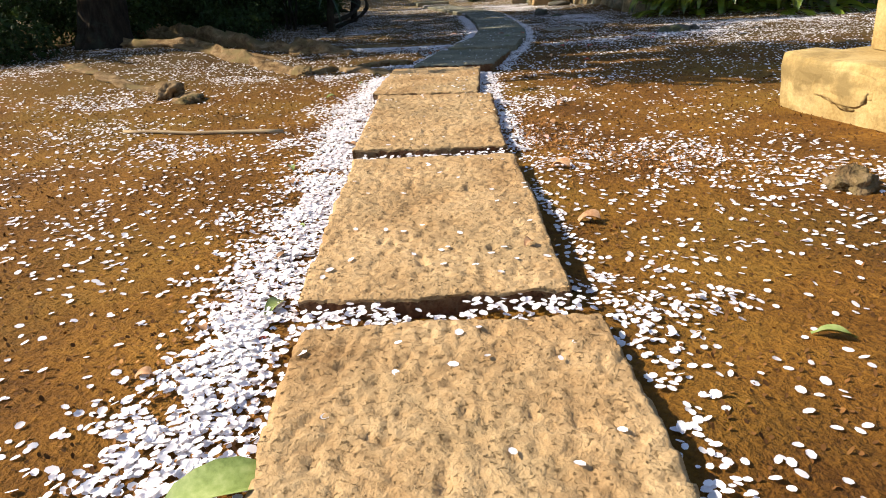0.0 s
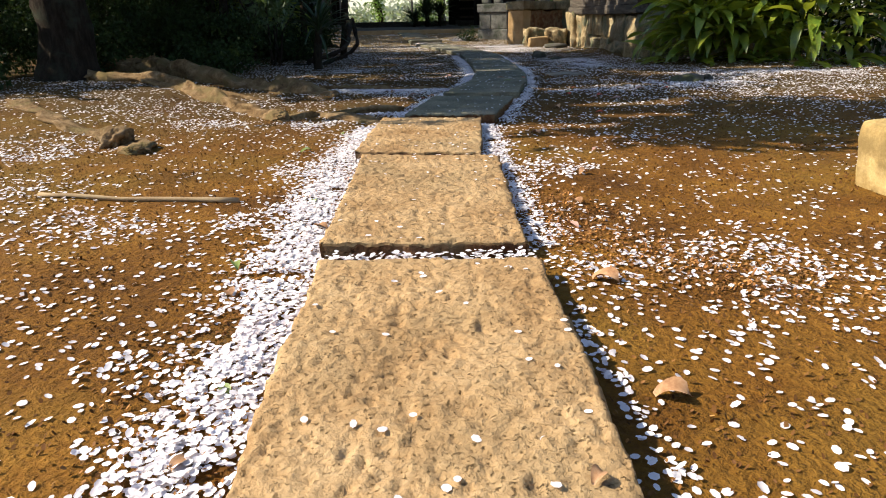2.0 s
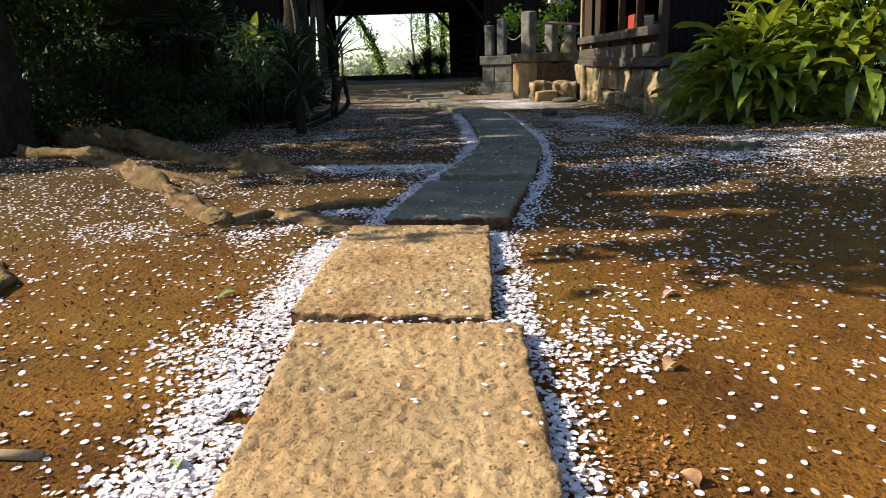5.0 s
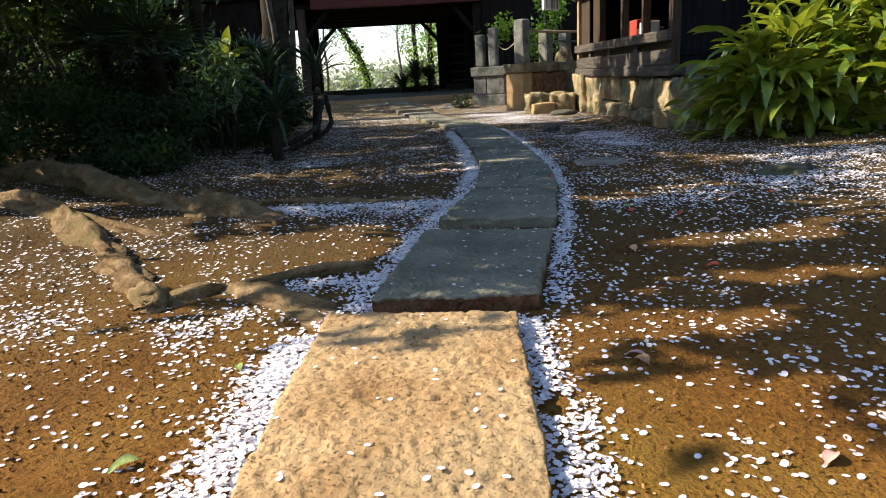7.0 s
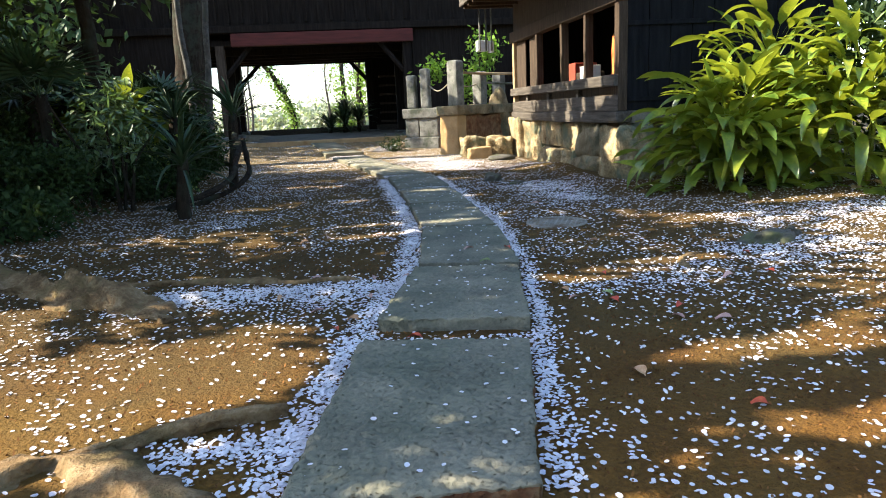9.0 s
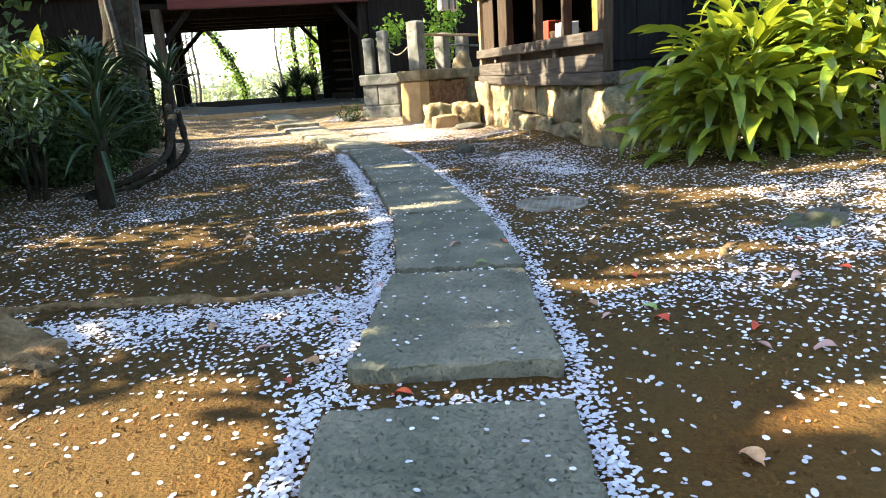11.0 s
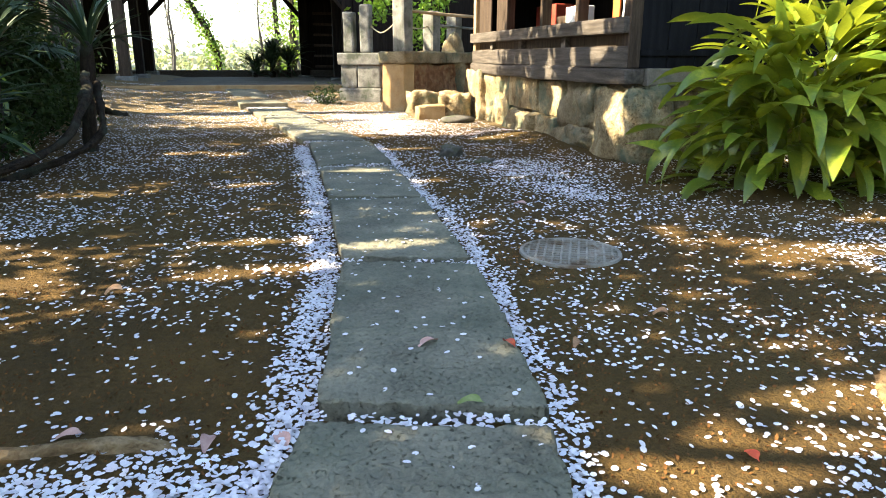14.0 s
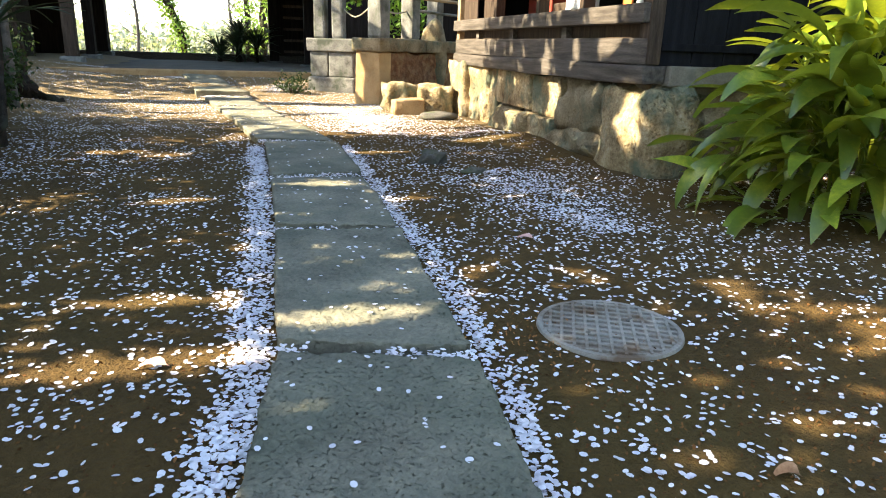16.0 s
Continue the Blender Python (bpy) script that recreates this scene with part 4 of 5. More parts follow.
shrub("garden_bush", (4.3, 26.3, 0.0), [((0, 0, 2.0), (0.45, 0.4, 0.75), 500), ((-1.3, 0.2, 2.55), (0.4, 0.35, 0.3), 260), ((0.35, 0, 3.0), (0.4, 0.4, 0.6), 380)], BRIGHT, (0.16, 0.08),
      "sunlit fresh green shrub behind the fence", 27)
shrub("low_fern", (1.55, 25.0, 0.0), [((0, 0, 0.22), (0.34, 0.3, 0.24), 500)], SHRUB, (0.09, 0.03), "small round dark green tuft by the plinth", 28)
shrub("back_bush", (8.2, 13.9, 0.05), [((0, 0, 1.5), (1.4, 1.0, 1.5), 2600)], SHRUB, (0.2, 0.08), "tall dark bush behind the broad-leaved clump", 30)


# ---- yuccas and broad fans on the shaded side ----
def yucca(base, height, count, length, label, seed, lean=(0, 0)):
    rng = random.Random(seed)
    y = empty("yucca", pose(*base), label=label, category="yucca")
    if height:
        pts = bend([(0, 0, -0.1), (lean[0] * 0.4, lean[1] * 0.4, height * 0.5), (lean[0], lean[1], height)], 10, 0.02)
        part("trunk", tube(pts, taper(10, 0.085, 0.07), 9, 0.25), BARK, y, smooth=True)
    kinds = []
    for k in range(5):
        V, F = blade(length * (0.8 + 0.1 * k), 0.055, (0.0, 0.35 + 0.2 * k), 0.25, 8)
        d = bpy.data.meshes.new("leaf")
        d.from_pydata(V, [], F)
        d.materials.append(YUCCA)
        kinds.append(d)
    for k in range(count):
        ob = new("leaf", kinds[rng.randrange(5)])
        ob.parent = y
        up = rng.uniform(0, 1)
        ob.matrix_basis = pose(lean[0], lean[1], height - 0.15 + 0.2 * up, 0, 0, rng.uniform(0, 360)) @ pose(0, 0, 0, -rng.uniform(8, 95 - 70 * up), 0, 0)
    return y


yucca((-2.0, 14.1, 0.0), 0.75, 44, 0.8, "yucca with a rough trunk and stiff dark blades", 51, (0.05, 0))
yucca((-1.9, 17.6, 0.0), 1.35, 40, 0.9, "taller yucca with a spiky head in the shade", 52, (0.1, 0.1))
yucca((-3.4, 18.3, 0.0), 1.2, 40, 1.0, "yucca with long arching blades among bushes", 53, (-0.1, 0))
yucca((-4.6, 17.4, 0.0), 1.5, 36, 0.9, "tall yucca in deep shade by the bushes", 54, (0, 0))


def fan_palm(base, height, seed, label):
    rng = random.Random(seed)
    p = empty("fan_palm", pose(*base), label=label, category="palm")
    V0, F0 = [], []
    for k in range(15):
        V, F = blade(0.62, 0.06, (0.0, 0.5), 0.2, 6)
        m = pose(0, 0, 0.5, 0, 0, 0) @ pose(0, 0, 0, 0, -95 + k * 13.5, 0)
        b = len(V0)
        V0 += [tuple(m @ Vector(v)) for v in V]
        F0 += [tuple(i + b for i in f) for f in F]
    bm = tube([(0, 0, 0), (0, 0, 0.5)], [0.012, 0.01], 6, 0)
    for v in bm.verts:
        v.index = -1
    bm.verts.index_update()
    b = len(V0)
    V0 += [tuple(v.co) for v in bm.verts]
    F0 += [tuple(v.index + b for v in f.verts) for f in bm.faces]
    bm.free()
    d = bpy.data.meshes.new("frond")
    d.from_pydata(V0, [], F0)
    d.materials.append(YUCCA)
    part("trunk", tube(bend([(0, 0, -0.1), (0.03, 0, height * 0.5), (0, 0, height)], 8), taper(8, 0.1, 0.08), 9, 0.25), BARK, p, smooth=True)
    for k in range(11):
        ob = new("frond", d)
        ob.parent = p
        ob.matrix_basis = pose(0, 0, height - 0.1, 0, 0, k * 137.5) @ pose(0, 0, 0, -rng.uniform(15, 100), 0, 0)


fan_palm((-4.6, 16.4, 0), 1.75, 64, "fan palm with dark split fronds among bushes")
yucca((-2.75, 17.0, 0.0), 1.3, 40, 0.85, "yucca with upright dark blades behind the laurel", 55, (0.1, 0))
fan_palm((-4.1, 15.6, 0), 1.7, 61, "small fan palm with split fronds in the shade")
fan_palm((-3.3, 19.2, 0), 1.5, 62, "fan palm with drooping fronds beside the path")
fan_palm((-5.4, 16.6, 0), 1.8, 63, "fan palm behind the dark bushes")


for x, y, hgt in ((-0.35, 34.2, 0.2), (0.25, 33.9, 0.4), (0.85, 34.1, 0.5), (0.3, 34.5, 0.75)):
    yucca((x, y, 0.43), hgt, 90, 0.95, "dark spiky clump standing in the gate passage", int(560 + 10 * x), (0, 0))


# ---- the broad-leaved clump by the hall ----
def aspidistra(at, rx, ry, high, seed, text="big sunlit clump of broad yellow-green strap leaves"):
    rng = random.Random(seed)
    a = empty("aspidistra_clump", pose(*at), label=text, category="plant", group="leaf clumps")
    kinds, dry = [], []
    for k in range(9):
        V, F = blade(0.68 + 0.035 * k, 0.135 + 0.014 * (k % 4), (0.05 * (k % 3), 0.8 + 0.36 * (k % 5)), 0.16, 12, 1.0, 0.25, rng.uniform(-0.8, 0.8))
        d = bpy.data.meshes.new("leaf")
        d.from_pydata(V, [], F)
        d.shade_smooth()
        d.materials.append(ASPID)
        kinds.append(d)
    for k in range(3):
        V, F = blade(0.85, 0.13, (0.6, 2.4 + 0.2 * k), 0.4, 10, 0.9, 0.3, 0.6)
        d = bpy.data.meshes.new("dry_leaf")
        d.from_pydata(V, [], F)
        d.materials.append(ASPIDDRY)
        dry.append(d)
    for k in range(296):
        w, low = (rng.uniform(0, 2 * math.pi) if k % 10 < 4 else rng.uniform(math.pi * 0.85, math.pi * 1.9)), rng.random() ** 0.8
        up = math.asin(low)
        deep = rng.uniform(0.45, 0.9)
        old = k % 14 == 0
        x, y = rx * deep * math.cos(up) * math.cos(w), ry * deep * math.cos(up) * math.sin(w)
        z = 0.0 if old or low < 0.2 else high * low * deep
        head = math.degrees(math.atan2(y / ry, x / rx)) - 90 + rng.gauss(0, 30)
        ob = new("dry_leaf" if old else "leaf", (dry if old else kinds)[rng.randrange(3 if old else 9)])
        ob.parent = a
        grow = rng.uniform(0.75, 1.2)
        tip = 22 + 40 * (1 - low) + rng.gauss(0, 12)
        ob.matrix_basis = pose(x, y, z - 0.03, 0, 0, head) @ pose(0, 0, 0, -tip, 0, rng.uniform(-30, 30)) @ Matrix.Diagonal((0.85 + 0.35 * rng.random(), grow, grow, 1))
    for k in range(14):
        w = rng.uniform(0, 2 * math.pi)
        part("stem", tube([(0.3 * math.cos(w), 0.3 * math.sin(w), -0.05), (0.4 * math.cos(w), 0.35 * math.sin(w), 1.0)], [0.014, 0.01], 5, 0.1), ASPID, a)


aspidistra((5.35, 13.6, 0.05), 1.05, 0.8, 1.5, 71, "dark green clump of broad strap leaves in shade")
aspidistra((6.75, 13.1, 0.05), 1.15, 0.9, 2.3, 72)
aspidistra((6.2, 14.1, 0.05), 1.2, 0.7, 2.6, 73)


aspidistra((-3.75, 17.4, 0.05), 0.75, 0.5, 2.15, 74, "tall shaded clump of dark green strap leaves under trees")


# ---- surface roots, rocks and sticks ----
def root(points, r0, r1, label, mat=ROOTBARK, n=34, flat=1.0):
    """A gnarled root; flat presses it into the earth."""
    pts = bend(points, n, 0.05)
    rad = taper(n, r0, r1)
    pts = [Vector((p.x, p.y, p.z + gz(p.x, p.y) - 0.35 * r)) for p, r in zip(pts, rad)]
    bm = tube(pts, [r * (1 + 0.35 * noise.noise(p * 4)) for p, r in zip(pts, rad)], 20, 0.4)
    for v in bm.verts:
        g = gz(v.co.x, v.co.y)
        v.co += 0.25 * r0 * Vector(noise.noise_vector(v.co * 6)) + 0.1 * r0 * Vector(noise.noise_vector(v.co * 19))
        v.co.z = g + (v.co.z - g) * flat
    part("tree_root", bm, mat, label=label, category="root", group="surface roots", smooth=True)


root([(-5.2, 12.5, 0.05), (-4.3, 12.1, 0.10), (-3.2, 11.2, 0.08), (-2.24, 10.42, 0.02), (-1.57, 9.91, 0.0), (-1.1, 9.5, -0.03)], 0.24, 0.10, "thick dark surface root crossing the bare earth", n=48, flat=0.85)
root([(-2.3, 10.5, 0.0), (-1.95, 10.35, 0.06), (-1.4, 9.85, 0.03), (-1.05, 9.5, -0.04)], 0.2, 0.1, "knotted lump at the end of a thick root", n=24, flat=0.8)
root([(-4.8, 10.9, 0.1), (-3.4, 10.2, 0.06), (-2.58, 9.21, 0.04), (-1.95, 8.38, 0.05), (-1.42, 7.5, 0.03), (-1.36, 7.38, 0.0)], 0.13, 0.085, "knobbly root ending in a worn stub", n=48, flat=0.8)
root([(-3.1, 9.95, 0.03), (-2.7, 9.7, 0.05), (-2.3, 9.44, 0.02), (-2.0, 9.25, -0.03)], 0.07, 0.04, "thin root forking from a larger one", flat=0.8)
root([(-1.34, 7.5, -0.02), (-1.08, 7.70, 0.0), (-0.79, 7.45, 0.0), (-0.54, 7.2, 0.0), (-0.36, 7.05, -0.02)], 0.12, 0.13, "broad flat root running to the slabs", n=30, flat=0.5)
root([(-1.08, 7.73, 0.0), (-0.78, 7.76, 0.02), (-0.51, 7.87, 0.01), (-0.22, 7.88, 0.0)], 0.045, 0.025, "thin root beside the slabs")
root([(-1.9, 10.55, -0.01), (-0.95, 10.38, 0.0), (-0.2, 10.22, 0.01), (0.38, 10.1, -0.01)], 0.05, 0.025, "long thin root lying across the earth")
root([(-4.2, 8.0, 0.02), (-3.2, 7.0, 0.03), (-2.4, 6.4, 0.04), (-2.15, 5.85, 0.03)], 0.10, 0.10, "old root half buried, ending in a cut stump", flat=0.5)
root([(-3.75, 23.4, 0.4), (-3.2, 23.2, 0.12), (-2.55, 22.9, -0.05)], 0.3, 0.08, "root flare of the gate tree", BARK)
root([(-2.2, 14.2, 0.15), (-1.75, 15.2, 0.3), (-1.6, 16.3, 0.65), (-1.75, 17.2, 1.0)], 0.035, 0.045, "leaning bare stem bent over the ground", BARK)
root([(-2.7, 15.2, -0.02), (-2.0, 15.6, 0.06), (-1.5, 16.4, 0.35), (-1.6, 17.0, 0.9)], 0.04, 0.035, "crooked woody stem rising from the ground", BARK)
root([(2.35, 9.35, -0.01), (2.5, 9.55, 0.02), (2.62, 9.9, 0.02), (2.9, 10.1, -0.02)], 0.03, 0.04, "short sunlit root breaking the surface", flat=0.4)
pts = bend([(-2.2, 4.66, 0.02), (-1.7, 4.56, 0.02), (-1.05, 4.5, 0.025)], 8, 0.01)
part("stick", tube([Vector((p.x, p.y, gz(p.x, p.y) + 0.012)) for p in pts], taper(8, 0.011, 0.017), 9, 0.3), STICK, label="pale bare stick lying on the earth", category="stick", smooth=True)
for c, r, s, m, txt in (((3.65, 10.3, -0.03), (0.27, 0.12, 0.13), 81, ROCK, "dark half-buried rock among petals"), ((4.0, 10.5, 0.02), (0.06, 0.06, 0.06), 82, ROCK, "small dark stone among petals"),
                        ((1.72, 2.62, 0.02), (0.09, 0.07, 0.06), 83, ROOTBARK, "small pale brown stone on the earth"), ((-2.45, 6.25, 0.05), (0.12, 0.1, 0.1), 84, ROOTBARK, "worn root knob in the earth"),
                        ((2.55, 16.2, 0.03), (0.14, 0.09, 0.1), 86, ROCK, "small jagged dark stone"),
                        ((2.85, 15.7, 0.0), (0.1, 0.07, 0.05), 87, ROCK, "flat dark pebble on the earth"), ((-3.5, 20.2, 0.05), (0.35, 0.25, 0.2), 88, ROCK, "dark rock under the tree"),
                        ((2.4, 2.05, 0.02), (0.5, 0.22, 0.05), 89, SOIL, "low ridge of dry earth")):
    c = (c[0], c[1], c[2] + gz(c[0], c[1]))
    part("rock", boulder(c, r, s, 0.7, 4), m, label=txt, category="rock", smooth=True)


# ---- round drain cover ----
def drain_cover():
    cx, cy, R = 2.27, 11.9, 0.325
    z = gz(cx, cy) - 0.018
    d = empty("drain_cover", pose(cx, cy, z, 0, 0, 20), label="round pale cast drain cover with a diamond grid", category="drain cover")
    bm = bmesh.new()
    bmesh.ops.create_cone(bm, cap_ends=True, segments=48, radius1=R, radius2=R - 0.006, depth=0.05)
    part("disc", bm, IRON, d)
    bm = bmesh.new()
    n = 48
    rings = [[bm.verts.new((r * math.cos(2 * math.pi * k / n), r * math.sin(2 * math.pi * k / n), h)) for k in range(n)] for r, h in ((R - 0.03, 0.026), (R - 0.028, 0.034), (R - 0.006, 0.034), (R - 0.002, 0.02))]
    for r0, r1 in zip(rings, rings[1:]):
        for k in range(n):
            bm.faces.new((r0[k], r1[k], r1[(k + 1) % n], r0[(k + 1) % n]))
    part("rim", bm, IRON, d)
    for turn in (0, 90):
        for k in range(-5, 6):
            o = k * 0.052
            half = math.sqrt(max(0.0, (R - 0.032) ** 2 - o * o))
            ob = part("grid_bar", box(o - 0.007, o + 0.007, -half, half, 0.022, 0.036 + turn * 1e-5, 0.002), IRON, d)
            ob.matrix_basis = pose(0, 0, 0, 0, 0, turn + 45)
    for x in (-0.14, 0.14):
        part("lifting_hole", boulder((x, 0, 0.032), (0.022, 0.014, 0.006), 3, 0.1, 2), ROCK, d)


drain_cover()


# ---- beyond the gate ----
def beyond():
    rng = np.random.default_rng(91)
    shrub("far_hedge", (-9, 62, -2.7), [((k * 3.0 - 4, 0, 0.5), (2.2, 1.5, 0.9), 420) for k in range(8)], HAZELEAF, (0.35, 0.18), "undergrowth beyond the gate, its leaves coloured pale for haze", 93)
    for k in range(13):
        x, y = rng.uniform(-17, 8), rng.uniform(48, 85)
        hgt = rng.uniform(9, 15)
        t = empty("bare_tree", pose(float(x), float(y), gz(float(x), float(y))), label="bare slender tree in pale spring light", category="tree", group="trees beyond the gate")
        lean = float(rng.normal() * 0.8)
        line = bend([(0, 0, -0.3), (lean * 0.3, 0, hgt * 0.4), (lean, 0, hgt)], 10, 0.2)
        part("trunk", tube(line, taper(10, 0.14, 0.03), 7, 0.1), PALEBARK, t)
        for q in range(9):
            p = line[3 + q % 7]
            e = p + Vector((float(rng.normal()) * 1.6, float(rng.normal()), 1.0 + float(rng.random()) * 1.6))
            part("limb", tube(bend([p, (p + e) / 2 + Vector((0, 0, -0.2)), e], 5, 0.15), taper(5, 0.045, 0.012), 5, 0.1), PALEBARK, t)
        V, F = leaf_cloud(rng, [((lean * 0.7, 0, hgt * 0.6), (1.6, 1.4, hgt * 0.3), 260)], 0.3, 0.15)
        raw("leaves", V, F, HAZELEAF, t, kind="stuff")
    # ivy-clad leaning trunk
    t = empty("ivy_tree", pose(-2.6, 46, gz(-2.6, 46)), label="leaning trunk wrapped in bright green ivy", category="tree")
    line = bend([(0, 0, -0.3), (-0.1, 0, 2.6), (-0.9, 0, 4.6), (-2.6, 0, 7.0)], 14, 0.1)
    part("trunk", tube(line, taper(14, 0.2, 0.12), 8, 0.15), BARK, t)
    V, F = leaf_cloud(rng, [(tuple(p), (0.3, 0.3, 0.3), 110) for p in line], 0.17, 0.13, shell=0.6)
    raw("ivy", V, F, IVY, t, kind="stuff")
    for x, y in ((1.15, 44), (1.9, 41), (0.3, 52), (2.9, 43)):
        t = empty("ivy_tree", pose(x, y, gz(x, y)), label="upright dark trunk with ivy beyond the gate", category="tree")
        line = bend([(0, 0, -0.3), (0.1, 0, 3), (0.2, 0, 8)], 12, 0.12)
        part("trunk", tube(line, taper(12, 0.2, 0.14), 8, 0.15), BARK, t)
        V, F = leaf_cloud(rng, [((p.x - 0.25, p.y, p.z), (0.45, 0.45, 0.5), 90) for p in line[4:]], 0.2, 0.14, shell=0.5)
        raw("ivy", V, F, IVY, t, kind="stuff")
    # wooded slope in the distance, its haze put into the leaf colour
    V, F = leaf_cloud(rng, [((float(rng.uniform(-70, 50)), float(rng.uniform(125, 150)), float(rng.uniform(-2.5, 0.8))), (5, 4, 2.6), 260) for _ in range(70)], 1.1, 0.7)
    raw("far_woods", V, F, HAZELEAF, label="wooded slope in the distance, haze put into its leaf colour", category="woods", kind="stuff")


beyond()


# ---- trees added to the sides and behind, to screen off low sky light ----
def added_sky_screens():
    rng = np.random.default_rng(97)
    # the first one is added to shade the floor before the gate
    for x, y, h in ((-9.6, 26.9, 10), (-9, -10, 9), (1.5, -13, 11), (9, -10, 10), (14, 0, 11), (13, 9, 11), (14, 18, 11), (9.5, -2, 8), (-12, 4, 6), (-13, 20, 6), (13, 4, 7), (14, 12, 7), (12, 25, 7), (-3, -12, 6), (6, -11, 6), (12, -5, 7)):
        t = empty("tree", pose(x, y, 0), label="evergreen tree added to screen off sky and sun", category="tree", group="closing trees")
        low = 0.55 if x < 0 and -5 < y < 25 else 1.0
        deep = 1.5 if y > 26 else 3.4
        part("trunk", tube(bend([(0, 0, -0.3), (0.1, 0, h * 0.4), (0, 0, h * 0.8 * low)], 8, 0.1), taper(8, 0.25, 0.1), 9, 0.12), BARK, t, smooth=True)
        V, F = leaf_cloud(rng, [((0, 0, h * 0.5 * low), (2.8, deep, h * 0.45 * low), 1700)], 0.4, 0.2)
        raw("crown", V, F, CANOPY, t, kind="stuff")


added_sky_screens()


# ---- fallen petals ----
def inside_slab(x, y):
    hit = np.zeros(len(x), int) - 1
    for i, (a, b, c, d, top) in enumerate(SLABS):
        inside = np.ones(len(x), bool)
        for p, q in ((a, b), (b, c), (c, d), (d, a)):
            inside &= (q[0] - p[0]) * (y - p[1]) - (q[1] - p[1]) * (x - p[0]) > -0.006
        hit[inside] = i
    return hit


def along(x, y, p, q):
    """Distance of points from the stretch p to q."""
    dx, dy = q[0] - p[0], q[1] - p[1]
    u = np.clip(((x - p[0]) * dx + (y - p[1]) * dy) / (dx * dx + dy * dy), 0, 1)
    return np.hypot(x - p[0] - u * dx, y - p[1] - u * dy)


# wind-blown drifts: a line, its half-width and the petals to a square metre
DRIFTS = [([(-0.62, 0.3), (-0.58, 1.2), (-0.56, 2.6), (-0.56, 3.6), (-0.60, 4.6), (-0.56, 5.6), (-0.52, 6.6), (-0.35, 7.1)], 0.15, 2500),
          ([(-0.6, 4.35), (-0.85, 4.2), (-1.0, 4.0)], 0.09, 900), ([(-0.65, 3.0), (-0.95, 2.6)], 0.12, 400), ([(-0.7, 5.0), (-1.0, 5.4)], 0.1, 500),
          ([(0.46, 3.3), (0.8, 3.35), (1.5, 3.5)], 0.17, 420), ([(1.2, 3.3), (2.2, 2.7), (3.0, 2.4)], 0.3, 330),
          ([(0.47, 1.6), (0.62, 1.62), (0.85, 1.75)], 0.09, 650), ([(0.5, 0.6), (0.5, 1.4), (0.45, 3.0)], 0.05, 450),
          ([(0.42, 3.6), (0.47, 5.2), (0.45, 5.35), (0.53, 6.9)], 0.085, 1900), ([(0.58, 5.2), (0.75, 5.1), (0.9, 4.9)], 0.13, 700),
          ([(0.72, 7.1), (1.02, 8.4), (1.12, 8.65), (1.38, 9.9), (1.65, 11.6), (1.74, 13.5), (1.76, 15.4), (1.78, 17.4)], 0.065, 1300),
          ([(-0.28, 7.1), (0.0, 8.5), (0.12, 8.9), (0.48, 10.1), (0.73, 11.8), (0.78, 13.6), (0.79, 15.3), (0.76, 17.4)], 0.075, 1800),
          ([(-0.75, 7.55), (-0.35, 7.6), (-0.15, 7.65)], 0.13, 1300), ([(-1.6, 9.95), (-0.9, 9.95), (-0.2, 9.9), (0.35, 9.8)], 0.17, 1800),
          ([(-0.5, 9.6), (0.2, 9.5)], 0.25, 380), ([(3.0, 9.9), (3.6, 9.95), (4.3, 10.2)], 0.3, 800), ([(3.9, 11.2), (5.0, 11.4), (6.5, 11.0)], 0.5, 420),
          ([(1.5, 9.4), (2.2, 9.3), (2.9, 9.7)], 0.25, 360), ([(3.2, 13.4), (3.0, 14.6), (3.2, 15.8)], 0.45, 420), ([(-1.6, 13.6), (-1.2, 13.0)], 0.35, 450),
          ([(2.2, 18.6), (2.6, 20.5), (1.8, 22.5)], 0.5, 500), ([(1.0, 25.0), (1.7, 26.0)], 0.45, 450), ([(-1.0, 26.6), (-1.2, 28.0)], 0.25, 450), ([(-2.6, 5.7), (-3.4, 6.3)], 0.4, 320),
          ([(-2.7, 5.0), (-1.9, 4.2), (-1.3, 3.9)], 0.3, 230), ([(-1.2, 6.9), (-0.8, 7.2)], 0.14, 700), ([(-2.4, 7.4), (-1.7, 7.1)], 0.25, 350)]
for i in range(len(SLABS) - 2):
    (a0, b0, c0, d0, t0), (a1, b1, c1, d1, t1) = SLABS[i], SLABS[i + 1]
    DRIFTS.append(([((d0[0] + a1[0]) / 2, (d0[1] + a1[1]) / 2), ((c0[0] + b1[0]) / 2, (c0[1] + b1[1]) / 2)], 0.05, 500 if i in (4, 5) else 1501))


def value_noise(x, y, scale, seed):
    """Smooth random values over the plan, from 0 to 1."""
    rng = np.random.default_rng(seed)
    grid = rng.random((256, 256))
    u, v = x * scale + 100, y * scale + 100
    i, j = np.floor(u).astype(int), np.floor(v).astype(int)
    f, g = u - i, v - j
    f, g = f * f * (3 - 2 * f), g * g * (3 - 2 * g)
    i0, j0, i1, j1 = i % 256, j % 256, (i + 1) % 256, (j + 1) % 256
    return grid[i0, j0] * (1 - f) * (1 - g) + grid[i1, j0] * f * (1 - g) + grid[i0, j1] * (1 - f) * g + grid[i1, j1] * f * g


